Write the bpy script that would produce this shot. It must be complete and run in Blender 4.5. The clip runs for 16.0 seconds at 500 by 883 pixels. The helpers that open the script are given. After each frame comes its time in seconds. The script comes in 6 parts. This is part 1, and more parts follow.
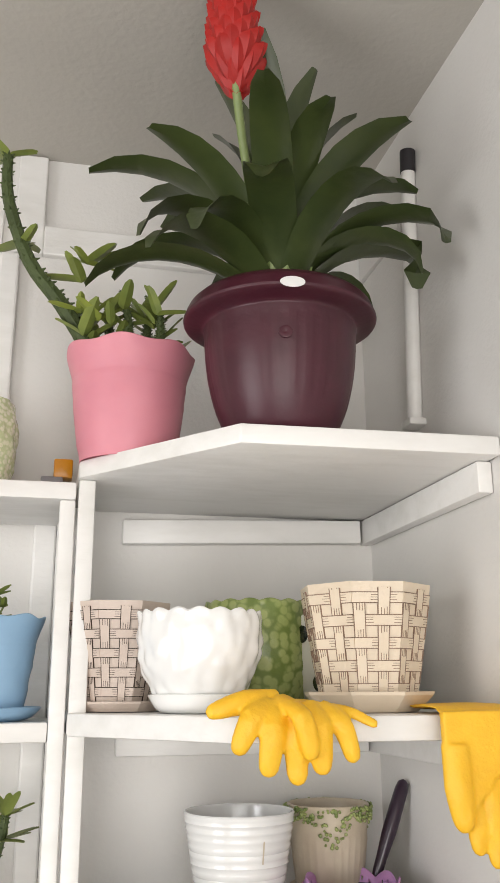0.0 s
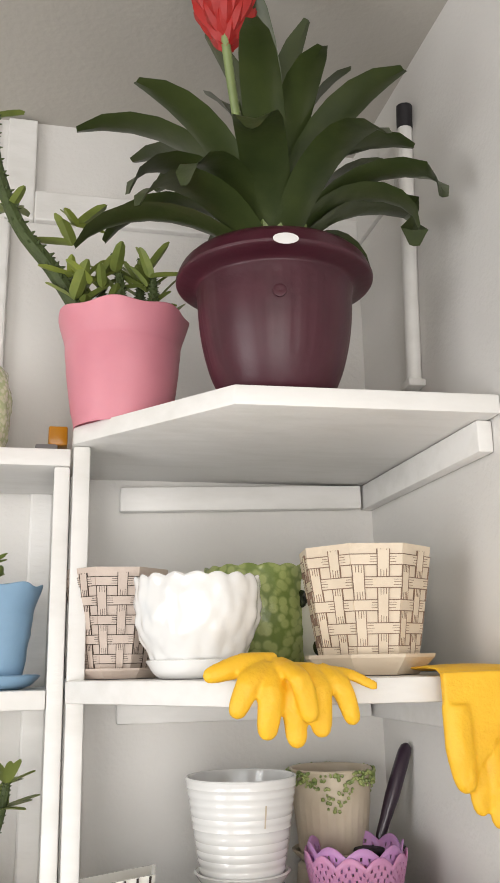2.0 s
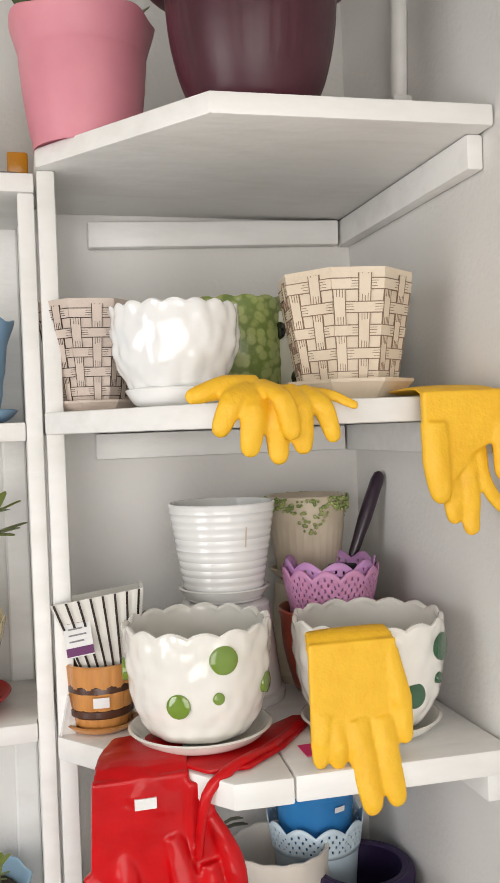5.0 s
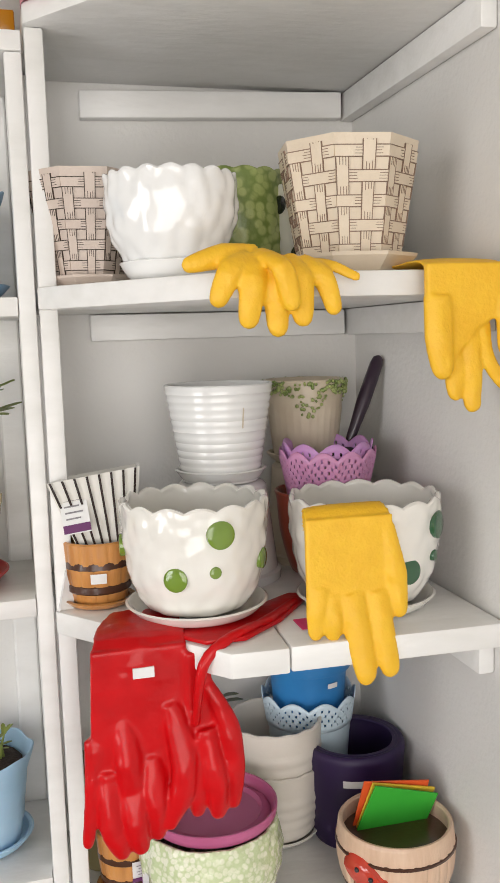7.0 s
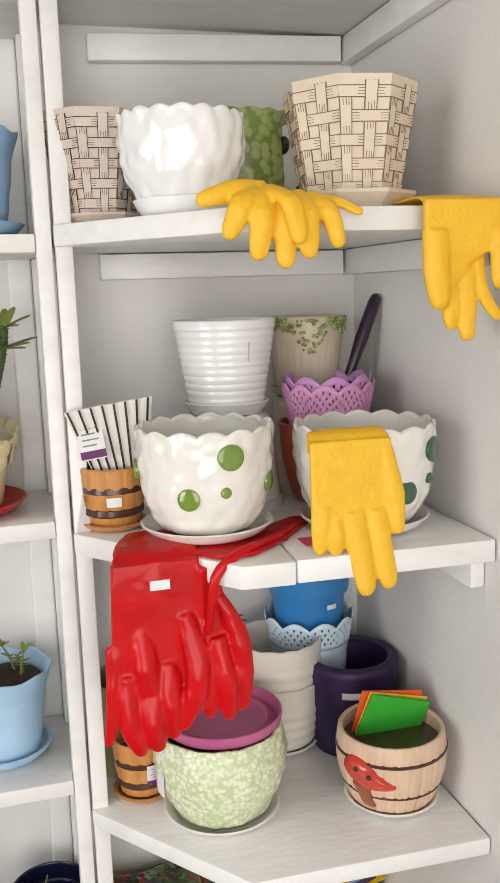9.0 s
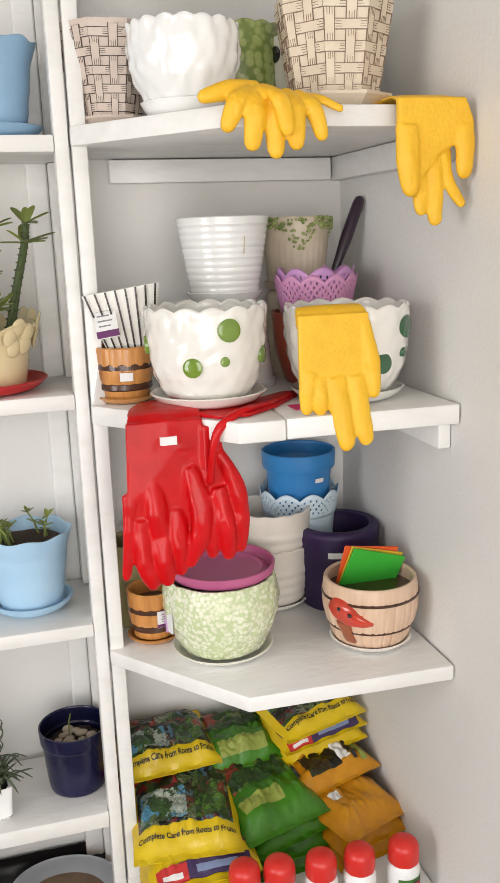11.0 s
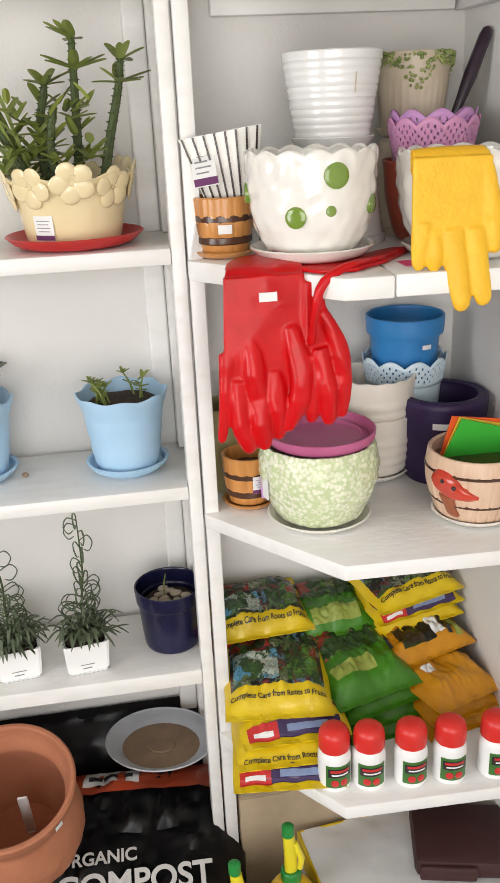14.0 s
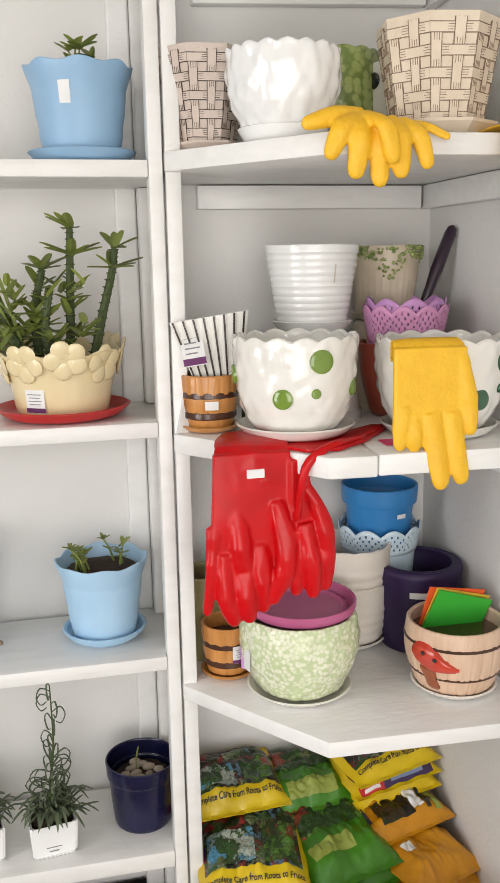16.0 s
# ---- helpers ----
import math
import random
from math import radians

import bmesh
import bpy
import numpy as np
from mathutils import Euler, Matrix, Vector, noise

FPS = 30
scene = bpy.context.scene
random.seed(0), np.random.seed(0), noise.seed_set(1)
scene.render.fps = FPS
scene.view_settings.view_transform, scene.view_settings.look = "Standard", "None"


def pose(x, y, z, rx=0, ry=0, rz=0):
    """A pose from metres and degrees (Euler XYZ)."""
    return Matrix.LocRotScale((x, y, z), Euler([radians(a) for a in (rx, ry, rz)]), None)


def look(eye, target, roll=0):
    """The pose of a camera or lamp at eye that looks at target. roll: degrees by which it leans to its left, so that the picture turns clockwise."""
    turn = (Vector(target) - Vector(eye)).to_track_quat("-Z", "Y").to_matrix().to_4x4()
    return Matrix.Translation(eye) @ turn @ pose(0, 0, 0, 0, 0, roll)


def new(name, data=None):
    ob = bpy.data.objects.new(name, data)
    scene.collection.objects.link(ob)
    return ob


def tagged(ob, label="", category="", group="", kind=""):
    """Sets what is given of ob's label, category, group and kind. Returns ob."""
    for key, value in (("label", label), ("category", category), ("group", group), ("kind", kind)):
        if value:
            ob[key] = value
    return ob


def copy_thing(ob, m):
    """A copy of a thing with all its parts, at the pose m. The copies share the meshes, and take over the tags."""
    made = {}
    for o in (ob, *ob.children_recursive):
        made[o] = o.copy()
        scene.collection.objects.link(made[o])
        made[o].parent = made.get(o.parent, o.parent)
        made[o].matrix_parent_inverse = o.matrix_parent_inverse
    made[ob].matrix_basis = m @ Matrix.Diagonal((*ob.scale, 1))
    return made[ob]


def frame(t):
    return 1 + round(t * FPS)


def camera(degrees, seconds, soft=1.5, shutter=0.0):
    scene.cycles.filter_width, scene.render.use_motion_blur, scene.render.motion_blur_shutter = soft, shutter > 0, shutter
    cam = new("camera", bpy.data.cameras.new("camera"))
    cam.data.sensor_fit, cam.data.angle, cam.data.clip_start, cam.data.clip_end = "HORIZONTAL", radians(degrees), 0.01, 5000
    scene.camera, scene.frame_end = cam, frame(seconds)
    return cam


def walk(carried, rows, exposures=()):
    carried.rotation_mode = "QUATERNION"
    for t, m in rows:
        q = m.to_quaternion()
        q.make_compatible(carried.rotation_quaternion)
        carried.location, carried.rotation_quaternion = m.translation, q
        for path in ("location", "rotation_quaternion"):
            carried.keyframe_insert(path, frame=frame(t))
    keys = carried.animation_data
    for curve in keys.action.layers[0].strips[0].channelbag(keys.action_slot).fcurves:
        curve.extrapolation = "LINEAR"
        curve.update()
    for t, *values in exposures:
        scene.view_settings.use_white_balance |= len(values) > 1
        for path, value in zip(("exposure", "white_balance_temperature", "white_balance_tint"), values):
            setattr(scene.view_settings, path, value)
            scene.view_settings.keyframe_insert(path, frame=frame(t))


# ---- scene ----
cam = camera(32.0, 16.0)
PATH = [
    (0, (-0.546, -1.417, 1.52), (-0.108, 0.457, 2.064), -0.3),
    (0.5, (-0.549, -1.418, 1.518), (-0.131, 0.454, 2.084), -0.3),
    (1, (-0.547, -1.416, 1.517), (-0.144, 0.45, 2.112), -0.5),
    (1.5, (-0.541, -1.413, 1.517), (-0.124, 0.455, 2.1), -0.8),
    (2, (-0.53, -1.398, 1.51), (-0.1, 0.493, 1.998), -1.1),
    (2.5, (-0.537, -1.411, 1.495), (-0.077, 0.506, 1.833), -1.6),
    (3, (-0.539, -1.382, 1.496), (-0.063, 0.549, 1.711), -1.5),
    (3.5, (-0.543, -1.365, 1.485), (-0.071, 0.575, 1.614), -1.4),
    (4, (-0.544, -1.371, 1.475), (-0.054, 0.567, 1.551), -1.7),
    (6.5, (-0.534, -1.348, 1.438), (-0.031, 0.578, 1.24), -1.9),
    (7, (-0.541, -1.348, 1.425), (-0.033, 0.571, 1.181), -1.7),
    (7.5, (-0.544, -1.343, 1.406), (-0.022, 0.568, 1.128), -1.8),
    (8, (-0.543, -1.342, 1.4), (-0.01, 0.562, 1.098), -1.8),
    (8.2, (-0.544, -1.342, 1.402), (-0.031, 0.567, 1.096), -1.8),
    (10.3, (-0.648, -1.591, 1.37), (-0.095, 0.289, 0.969), -1.8),
    (10.5, (-0.634, -1.6, 1.337), (-0.099, 0.287, 0.946), -2.0),
    (11, (-0.631, -1.58, 1.332), (-0.11, 0.294, 0.866), -2.0),
    (11.5, (-0.626, -1.565, 1.329), (-0.118, 0.293, 0.792), -2.3),
    (12, (-0.63, -1.555, 1.313), (-0.113, 0.271, 0.681), -2.7),
    (12.5, (-0.637, -1.556, 1.31), (-0.137, 0.25, 0.612), -2.6),
    (13, (-0.632, -1.543, 1.301), (-0.143, 0.262, 0.591), -2.4),
    (13.5, (-0.622, -1.55, 1.303), (-0.203, 0.272, 0.593), -2.8),
    (14, (-0.624, -1.527, 1.29), (-0.347, 0.318, 0.569), -2.6),
    (14.5, (-0.629, -1.515, 1.292), (-0.392, 0.309, 0.507), -2.5),
    (15, (-0.632, -1.548, 1.296), (-0.248, 0.305, 0.65), -2.7),
    (15.5, (-0.65, -1.541, 1.322), (-0.218, 0.34, 0.797), -2.2),
    (16, (-0.671, -1.529, 1.34), (-0.26, 0.384, 0.927), -1.0),
]
walk(cam, [(t, look(eye, target, roll)) for t, eye, target, roll in PATH], [(0.0, -0.66), (2.5, -0.66), (4.0, -0.78), (8.0, -0.88), (10.5, -0.74), (11.5, -0.74), (12.5, -0.62), (14.0, -0.70), (15.0, -0.74), (16.0, -0.82)])

# ---- light ----
world = bpy.data.worlds.new("world")
scene.world = world
world.use_nodes = True
sky = world.node_tree.nodes.new("ShaderNodeTexSky")
sky.sky_type, sky.sun_disc = "NISHITA", False
sky.sun_elevation, sky.sun_rotation = radians(40), radians(200)
world.node_tree.links.new(sky.outputs[0], world.node_tree.nodes["Background"].inputs[0])
world.node_tree.nodes["Background"].inputs[1].default_value = 0.12


def window_light(name, x, y, z, w, h, rz, energy, colour):
    d = bpy.data.lights.new(name, "AREA")
    d.shape, d.size, d.size_y, d.energy, d.color = "RECTANGLE", w, h, energy, colour
    ob = new(name, d)
    ob.matrix_world = pose(x, y, z, 90, 0, rz)
    return ob


window_light("daylight_front", -0.95, -3.16, 1.12, 1.9, 1.8, 0, 76, (1.0, 0.965, 0.935))
window_light("daylight_side", -2.56, -1.7, 1.25, 1.2, 1.5, -90, 60, (0.99, 0.98, 0.98))

# ---- materials ----


def mat(name, col, rough=0.5, col2=None, scale=25.0, mix=0.5, bump=0.15, bscale=90.0, metal=0.0, coat=0.0, spots=None, detail=6.0, stretch=(1, 1, 1), trans=0.0):
    """Paint with two scales of mottling and a fine relief."""
    m = bpy.data.materials.new(name)
    m.use_nodes = True
    nt = m.node_tree
    b = nt.nodes["Principled BSDF"]
    b.inputs["Roughness"].default_value, b.inputs["Metallic"].default_value = rough, metal
    b.inputs["Coat Weight"].default_value = coat
    b.inputs["Coat Roughness"].default_value = 0.08
    if trans:
        b.inputs["Subsurface Weight"].default_value = trans
        b.inputs["Subsurface Radius"].default_value = (0.01, 0.006, 0.004)
    tc = nt.nodes.new("ShaderNodeTexCoord")
    mp = nt.nodes.new("ShaderNodeMapping")
    mp.inputs["Scale"].default_value = stretch
    nt.links.new(tc.outputs["Object"], mp.inputs[0])
    col2 = col2 or tuple(c * 0.82 for c in col)
    n1 = nt.nodes.new("ShaderNodeTexNoise")
    n1.inputs["Scale"].default_value, n1.inputs["Detail"].default_value = scale, detail
    n2 = nt.nodes.new("ShaderNodeTexNoise")
    n2.inputs["Scale"].default_value, n2.inputs["Detail"].default_value = scale * 0.17, 3.0
    for n in (n1, n2):
        nt.links.new(mp.outputs[0], n.inputs["Vector"])
    add = nt.nodes.new("ShaderNodeMath")
    add.operation = "ADD"
    nt.links.new(n1.outputs[0], add.inputs[0])
    nt.links.new(n2.outputs[0], add.inputs[1])
    ramp = nt.nodes.new("ShaderNodeValToRGB")
    ramp.color_ramp.elements[0].position, ramp.color_ramp.elements[1].position = 1.0 - mix, 1.0 + mix * 0.4
    half = nt.nodes.new("ShaderNodeMath")
    half.operation = "MULTIPLY"
    half.inputs[1].default_value = 0.9
    nt.links.new(add.outputs[0], half.inputs[0])
    ramp.color_ramp.elements[0].color, ramp.color_ramp.elements[1].color = (*col2, 1), (*col, 1)
    nt.links.new(half.outputs[0], ramp.inputs[0])
    out = ramp.outputs[0]
    if spots:
        sc, size, scol = spots
        v = nt.nodes.new("ShaderNodeTexVoronoi")
        v.inputs["Scale"].default_value = sc
        nt.links.new(mp.outputs[0], v.inputs["Vector"])
        r2 = nt.nodes.new("ShaderNodeValToRGB")
        r2.color_ramp.elements[0].position, r2.color_ramp.elements[1].position = size, size + 0.25
        r2.color_ramp.elements[0].color, r2.color_ramp.elements[1].color = (0, 0, 0, 1), (1, 1, 1, 1)
        nt.links.new(v.outputs["Distance"], r2.inputs[0])
        mx = nt.nodes.new("ShaderNodeMix")
        mx.data_type = "RGBA"
        nt.links.new(r2.outputs[0], mx.inputs[0])
        nt.links.new(out, mx.inputs[6])
        mx.inputs[7].default_value = (*scol, 1)
        out = mx.outputs[2]
    nt.links.new(out, b.inputs["Base Color"])
    if bump:
        nb = nt.nodes.new("ShaderNodeTexNoise")
        nb.inputs["Scale"].default_value, nb.inputs["Detail"].default_value = bscale, 5.0
        nt.links.new(mp.outputs[0], nb.inputs["Vector"])
        bp = nt.nodes.new("ShaderNodeBump")
        bp.inputs["Strength"].default_value, bp.inputs["Distance"].default_value = bump, 0.004
        nt.links.new(nb.outputs[0], bp.inputs["Height"])
        nt.links.new(bp.outputs[0], b.inputs["Normal"])
    return m


def photo_mat(name, colours, scale):
    """A printed photograph of fruit and leaves: patches of several colours."""
    m = mat(name, colours[0], 0.34, colours[1], scale, coat=0.1, bump=0.05)
    nt = m.node_tree
    tc = nt.nodes.new("ShaderNodeTexCoord")
    v = nt.nodes.new("ShaderNodeTexVoronoi")
    v.inputs["Scale"].default_value = scale
    nz = nt.nodes.new("ShaderNodeTexNoise")
    nz.inputs["Scale"].default_value = scale * 1.6
    mx0 = nt.nodes.new("ShaderNodeMix")
    mx0.data_type = "RGBA"
    mx0.inputs[0].default_value = 0.05
    nt.links.new(tc.outputs["Object"], nz.inputs["Vector"])
    nt.links.new(tc.outputs["Object"], mx0.inputs[6])
    nt.links.new(nz.outputs["Color"], mx0.inputs[7])
    nt.links.new(mx0.outputs[2], v.inputs["Vector"])
    sep = nt.nodes.new("ShaderNodeSeparateColor")
    nt.links.new(v.outputs["Color"], sep.inputs[0])
    ramp = nt.nodes.new("ShaderNodeValToRGB")
    ramp.color_ramp.interpolation = "CONSTANT"
    while len(ramp.color_ramp.elements) < len(colours):
        ramp.color_ramp.elements.new(0.5)
    for i, c in enumerate(colours):
        ramp.color_ramp.elements[i].position = i / len(colours)
        ramp.color_ramp.elements[i].color = (*c, 1)
    nt.links.new(sep.outputs[0], ramp.inputs[0])
    dark = nt.nodes.new("ShaderNodeMix")
    dark.data_type, dark.blend_type = "RGBA", "MULTIPLY"
    dark.inputs[0].default_value = 0.5
    n2 = nt.nodes.new("ShaderNodeTexNoise")
    n2.inputs["Scale"].default_value, n2.inputs["Detail"].default_value = scale * 5, 6
    r2 = nt.nodes.new("ShaderNodeValToRGB")
    r2.color_ramp.elements[0].position, r2.color_ramp.elements[1].position = 0.38, 0.62
    nt.links.new(tc.outputs["Object"], n2.inputs["Vector"])
    nt.links.new(n2.outputs[0], r2.inputs[0])
    nt.links.new(ramp.outputs[0], dark.inputs[6])
    nt.links.new(r2.outputs[0], dark.inputs[7])
    nt.links.new(dark.outputs[2], nt.nodes["Principled BSDF"].inputs["Base Color"])
    return m


WALL = mat("wall_paint", (0.74, 0.725, 0.70), 0.75, (0.67, 0.655, 0.63), 6, 0.6, 0.25, 120)
# Darker than the wall paint: the ceiling's shade is put into its colour.
SHADED_CEILING = mat("shaded_ceiling_paint", (0.50, 0.475, 0.43), 0.85, (0.42, 0.395, 0.355), 5, 0.6, 0.25, 90)
# Dim tone for the walls out of view, chosen to weaken bounced light.
UNSEEN_WALL = mat("unseen_wall_dim_paint", (0.42, 0.40, 0.37), 0.85, (0.35, 0.33, 0.30), 5, 0.6, 0.25, 90)
SHELF = mat("white_gloss_paint", (0.83, 0.82, 0.80), 0.35, (0.74, 0.73, 0.70), 14, 0.45, 0.18, 40, stretch=(1, 3, 3))
FLOOR = mat("cement_floor", (0.16, 0.145, 0.13), 0.8, (0.09, 0.08, 0.07), 12, 0.6, 0.4, 60)
WHITE_GLAZE = mat("white_glaze", (0.86, 0.86, 0.85), 0.15, (0.80, 0.80, 0.79), 10, 0.4, 0.05, 60, coat=0.5)
CREAM_GLAZE = mat("cream_glaze", (0.84, 0.82, 0.77), 0.15, (0.74, 0.72, 0.66), 12, 0.5, 0.05, 60, coat=0.6)
RIBBED_CREAM = mat("ribbed_cream_glaze", (0.72, 0.67, 0.60), 0.35, (0.62, 0.57, 0.50), 16, 0.5, 0.1, 80)
DOT = mat("green_dot_glaze", (0.17, 0.27, 0.035), 0.12, (0.11, 0.19, 0.02), 40, 0.5, 0.0, coat=0.7)
DOT_DARK = mat("dark_green_dot_glaze", (0.03, 0.11, 0.05), 0.12, (0.02, 0.07, 0.03), 40, 0.5, 0.0, coat=0.7)
DOT_BLACK = mat("black_dot_glaze", (0.012, 0.016, 0.014), 0.12, None, 40, 0.5, 0.0, coat=0.7)
SOFT_INK = mat("soft_brown_lines", (0.26, 0.17, 0.12), 0.6, (0.13, 0.08, 0.05), 60, 0.5, 0.0)
STRAW = mat("straw_ceramic", (0.74, 0.635, 0.50), 0.45, (0.62, 0.51, 0.38), 16, 0.5, 0.25, 120)
PINKISH = mat("pinkish_straw_ceramic", (0.62, 0.52, 0.45), 0.45, (0.5, 0.40, 0.34), 16, 0.5, 0.25, 120)
INK = mat("dark_brown_lines", (0.055, 0.035, 0.022), 0.6, (0.03, 0.02, 0.012), 60, 0.5, 0.0)
GREEN_CER = mat("green_leaf_ceramic", (0.36, 0.41, 0.15), 0.35, (0.22, 0.28, 0.07), 38, 0.7, 0.3, 90, coat=0.2, spots=(85, 0.45, (0.16, 0.22, 0.05)))
GREEN_WHITE = mat("green_and_white_flower_glaze", (0.80, 0.81, 0.64), 0.25, (0.60, 0.66, 0.40), 130, 0.5, 0.4, 150, coat=0.3, spots=(150, 0.40, (0.55, 0.63, 0.36)))
PALE_STONE = mat("pale_fluted_ceramic", (0.60, 0.52, 0.40), 0.4, (0.45, 0.36, 0.26), 20, 0.5, 0.15)
MAROON = mat("maroon_plastic", (0.060, 0.010, 0.020), 0.4, (0.040, 0.007, 0.014), 18, 0.5, 0.12, 70)
PINK = mat("pink_plastic", (0.70, 0.27, 0.33), 0.5, (0.60, 0.21, 0.27), 12, 0.5, 0.08, 50, trans=0.1)
PINK_BOWL = mat("mauve_plastic", (0.50, 0.12, 0.26), 0.4, (0.42, 0.09, 0.20), 12, 0.5, 0.05, 50, trans=0.1)
LILAC = mat("lilac_plastic", (0.58, 0.30, 0.60), 0.4, (0.48, 0.23, 0.50), 20, 0.5, 0.05, 60, trans=0.15)
LILAC_PINK = mat("pink_lilac_plastic", (0.70, 0.33, 0.56), 0.4, (0.60, 0.26, 0.48), 20, 0.5, 0.05, 60, trans=0.15)
LIGHT_BLUE = mat("light_blue_plastic", (0.42, 0.62, 0.80), 0.4, (0.34, 0.54, 0.73), 14, 0.5, 0.1, 60, trans=0.1)
DULL_BLUE = mat("dull_blue_plastic", (0.29, 0.47, 0.66), 0.45, (0.24, 0.40, 0.58), 14, 0.5, 0.1, 60)
BLUE = mat("blue_plastic", (0.03, 0.21, 0.50), 0.35, (0.025, 0.16, 0.41), 14, 0.5, 0.05, 60)
LACE_BLUE = mat("pale_blue_plastic", (0.62, 0.74, 0.82), 0.4, (0.52, 0.65, 0.74), 14, 0.5, 0.05, 60)
NAVY = mat("navy_glaze", (0.009, 0.009, 0.045), 0.22, (0.005, 0.006, 0.02), 14, 0.5, 0.05, 60)
DARK_PURPLE = mat("dark_purple_plastic", (0.024, 0.008, 0.060), 0.5, (0.016, 0.006, 0.042), 14, 0.5, 0.08, 60)
WOOD = mat("varnished_barrel_wood", (0.60, 0.27, 0.075), 0.28, (0.34, 0.12, 0.026), 30, 0.6, 0.2, 80, coat=0.4, stretch=(3, 3, 0.5))
WOOD_DARK = mat("dark_barrel_band", (0.07, 0.025, 0.012), 0.3, (0.04, 0.014, 0.007), 30, 0.5, 0.1, coat=0.4)
BARREL = mat("pale_barrel_ceramic", (0.70, 0.50, 0.36), 0.35, (0.56, 0.36, 0.24), 40, 0.6, 0.25, 90, stretch=(3, 3, 0.4))
RED_GLAZE = mat("red_mushroom_glaze", (0.55, 0.05, 0.025), 0.2, (0.42, 0.03, 0.015), 30, 0.5, 0.0, coat=0.6)
RUST = mat("rust_glaze", (0.30, 0.09, 0.04), 0.3, None, 30, 0.5, 0.1)
CREAM_YELLOW = mat("pale_yellow_ceramic", (0.78, 0.66, 0.40), 0.2, (0.66, 0.53, 0.29), 16, 0.5, 0.1, 60, coat=0.5)
RED_PLASTIC = mat("red_plastic", (0.52, 0.02, 0.02), 0.35, (0.42, 0.015, 0.015), 18, 0.5, 0.05, 60)
RED_POT = mat("rusty_red_ceramic", (0.36, 0.07, 0.035), 0.3, (0.25, 0.04, 0.02), 18, 0.5, 0.1, 60, coat=0.3)
YELLOW_RUBBER = mat("yellow_rubber", (0.86, 0.50, 0.022), 0.5, (0.78, 0.42, 0.012), 40, 0.5, 0.3, 160, trans=0.12)
RED_RUBBER = mat("red_rubber_in_film", (0.56, 0.003, 0.006), 0.40, (0.40, 0.0015, 0.003), 24, 0.5, 0.35, 45, coat=0.3)
RED_RUBBER.node_tree.nodes["Principled BSDF"].inputs["Specular IOR Level"].default_value = 0.15
TERRACOTTA = mat("terracotta", (0.43, 0.165, 0.085), 0.8, (0.33, 0.115, 0.055), 20, 0.6, 0.3, 100)
SOIL = mat("potting_soil", (0.045, 0.028, 0.018), 0.95, (0.015, 0.010, 0.007), 160, 0.6, 0.9, 200)
LEAF = mat("dark_green_leaf", (0.050, 0.068, 0.018), 0.40, (0.020, 0.034, 0.009), 22, 0.6, 0.15, 60, coat=0.15)
LEAF_PALE = mat("pale_leaf_base", (0.22, 0.28, 0.10), 0.45, (0.12, 0.18, 0.05), 22, 0.6, 0.15, 60)
LEAF_MID = mat("mid_green_leaf", (0.21, 0.255, 0.055), 0.45, (0.085, 0.125, 0.03), 40, 0.6, 0.15, 60)
LEAF_YEL = mat("yellow_green_leaf", (0.27, 0.32, 0.06), 0.42, (0.17, 0.22, 0.04), 40, 0.6, 0.15, 60)
LEAF_GREY = mat("grey_green_leaf", (0.105, 0.135, 0.075), 0.55, (0.06, 0.08, 0.045), 40, 0.6, 0.15, 60)
STEM = mat("spiny_stem", (0.060, 0.085, 0.024), 0.65, (0.025, 0.034, 0.012), 70, 0.6, 0.7, 120)
BRACT = mat("red_bract", (0.42, 0.012, 0.008), 0.5, (0.26, 0.005, 0.005), 30, 0.6, 0.15, 60)
LABEL = mat("white_label_paper", (0.78, 0.78, 0.77), 0.5, (0.70, 0.70, 0.69), 40, 0.5, 0.03)
PLUM = mat("plum_print", (0.13, 0.025, 0.12), 0.5, None, 40, 0.5, 0.0)
GREY_PRINT = mat("grey_print", (0.24, 0.23, 0.24), 0.5, None, 40, 0.5, 0.0)
BLACK_PRINT = mat("black_print", (0.02, 0.02, 0.022), 0.4, None, 40, 0.5, 0.0)
WHITE_PLASTIC = mat("white_bottle_plastic", (0.85, 0.85, 0.84), 0.3, (0.8, 0.8, 0.79), 40, 0.4, 0.02)
RED_CAP = mat("red_cap_plastic", (0.66, 0.030, 0.022), 0.35, (0.56, 0.02, 0.016), 30, 0.5, 0.04)
GREEN_PRINT = mat("green_print", (0.05, 0.16, 0.03), 0.4, None, 40, 0.5, 0.0)
RED_PRINT = mat("red_print", (0.55, 0.03, 0.03), 0.35, None, 40, 0.5, 0.0)
YELLOW_BAG = mat("yellow_foil", (0.70, 0.50, 0.008), 0.3, (0.56, 0.36, 0.005), 14, 0.5, 0.6, 30, coat=0.12)
GREEN_BAG = mat("green_foil", (0.050, 0.20, 0.010), 0.3, (0.022, 0.10, 0.005), 14, 0.5, 0.6, 30, coat=0.12)
GOLD_BAG = mat("amber_foil", (0.58, 0.25, 0.006), 0.3, (0.42, 0.15, 0.004), 14, 0.5, 0.6, 30, coat=0.12)
RED_BAG = mat("red_foil", (0.42, 0.035, 0.02), 0.25, (0.3, 0.02, 0.012), 14, 0.5, 0.3, 25, coat=0.12)
PURPLE_PRINT = mat("violet_print", (0.045, 0.025, 0.09), 0.3, None, 40, 0.5, 0.0)
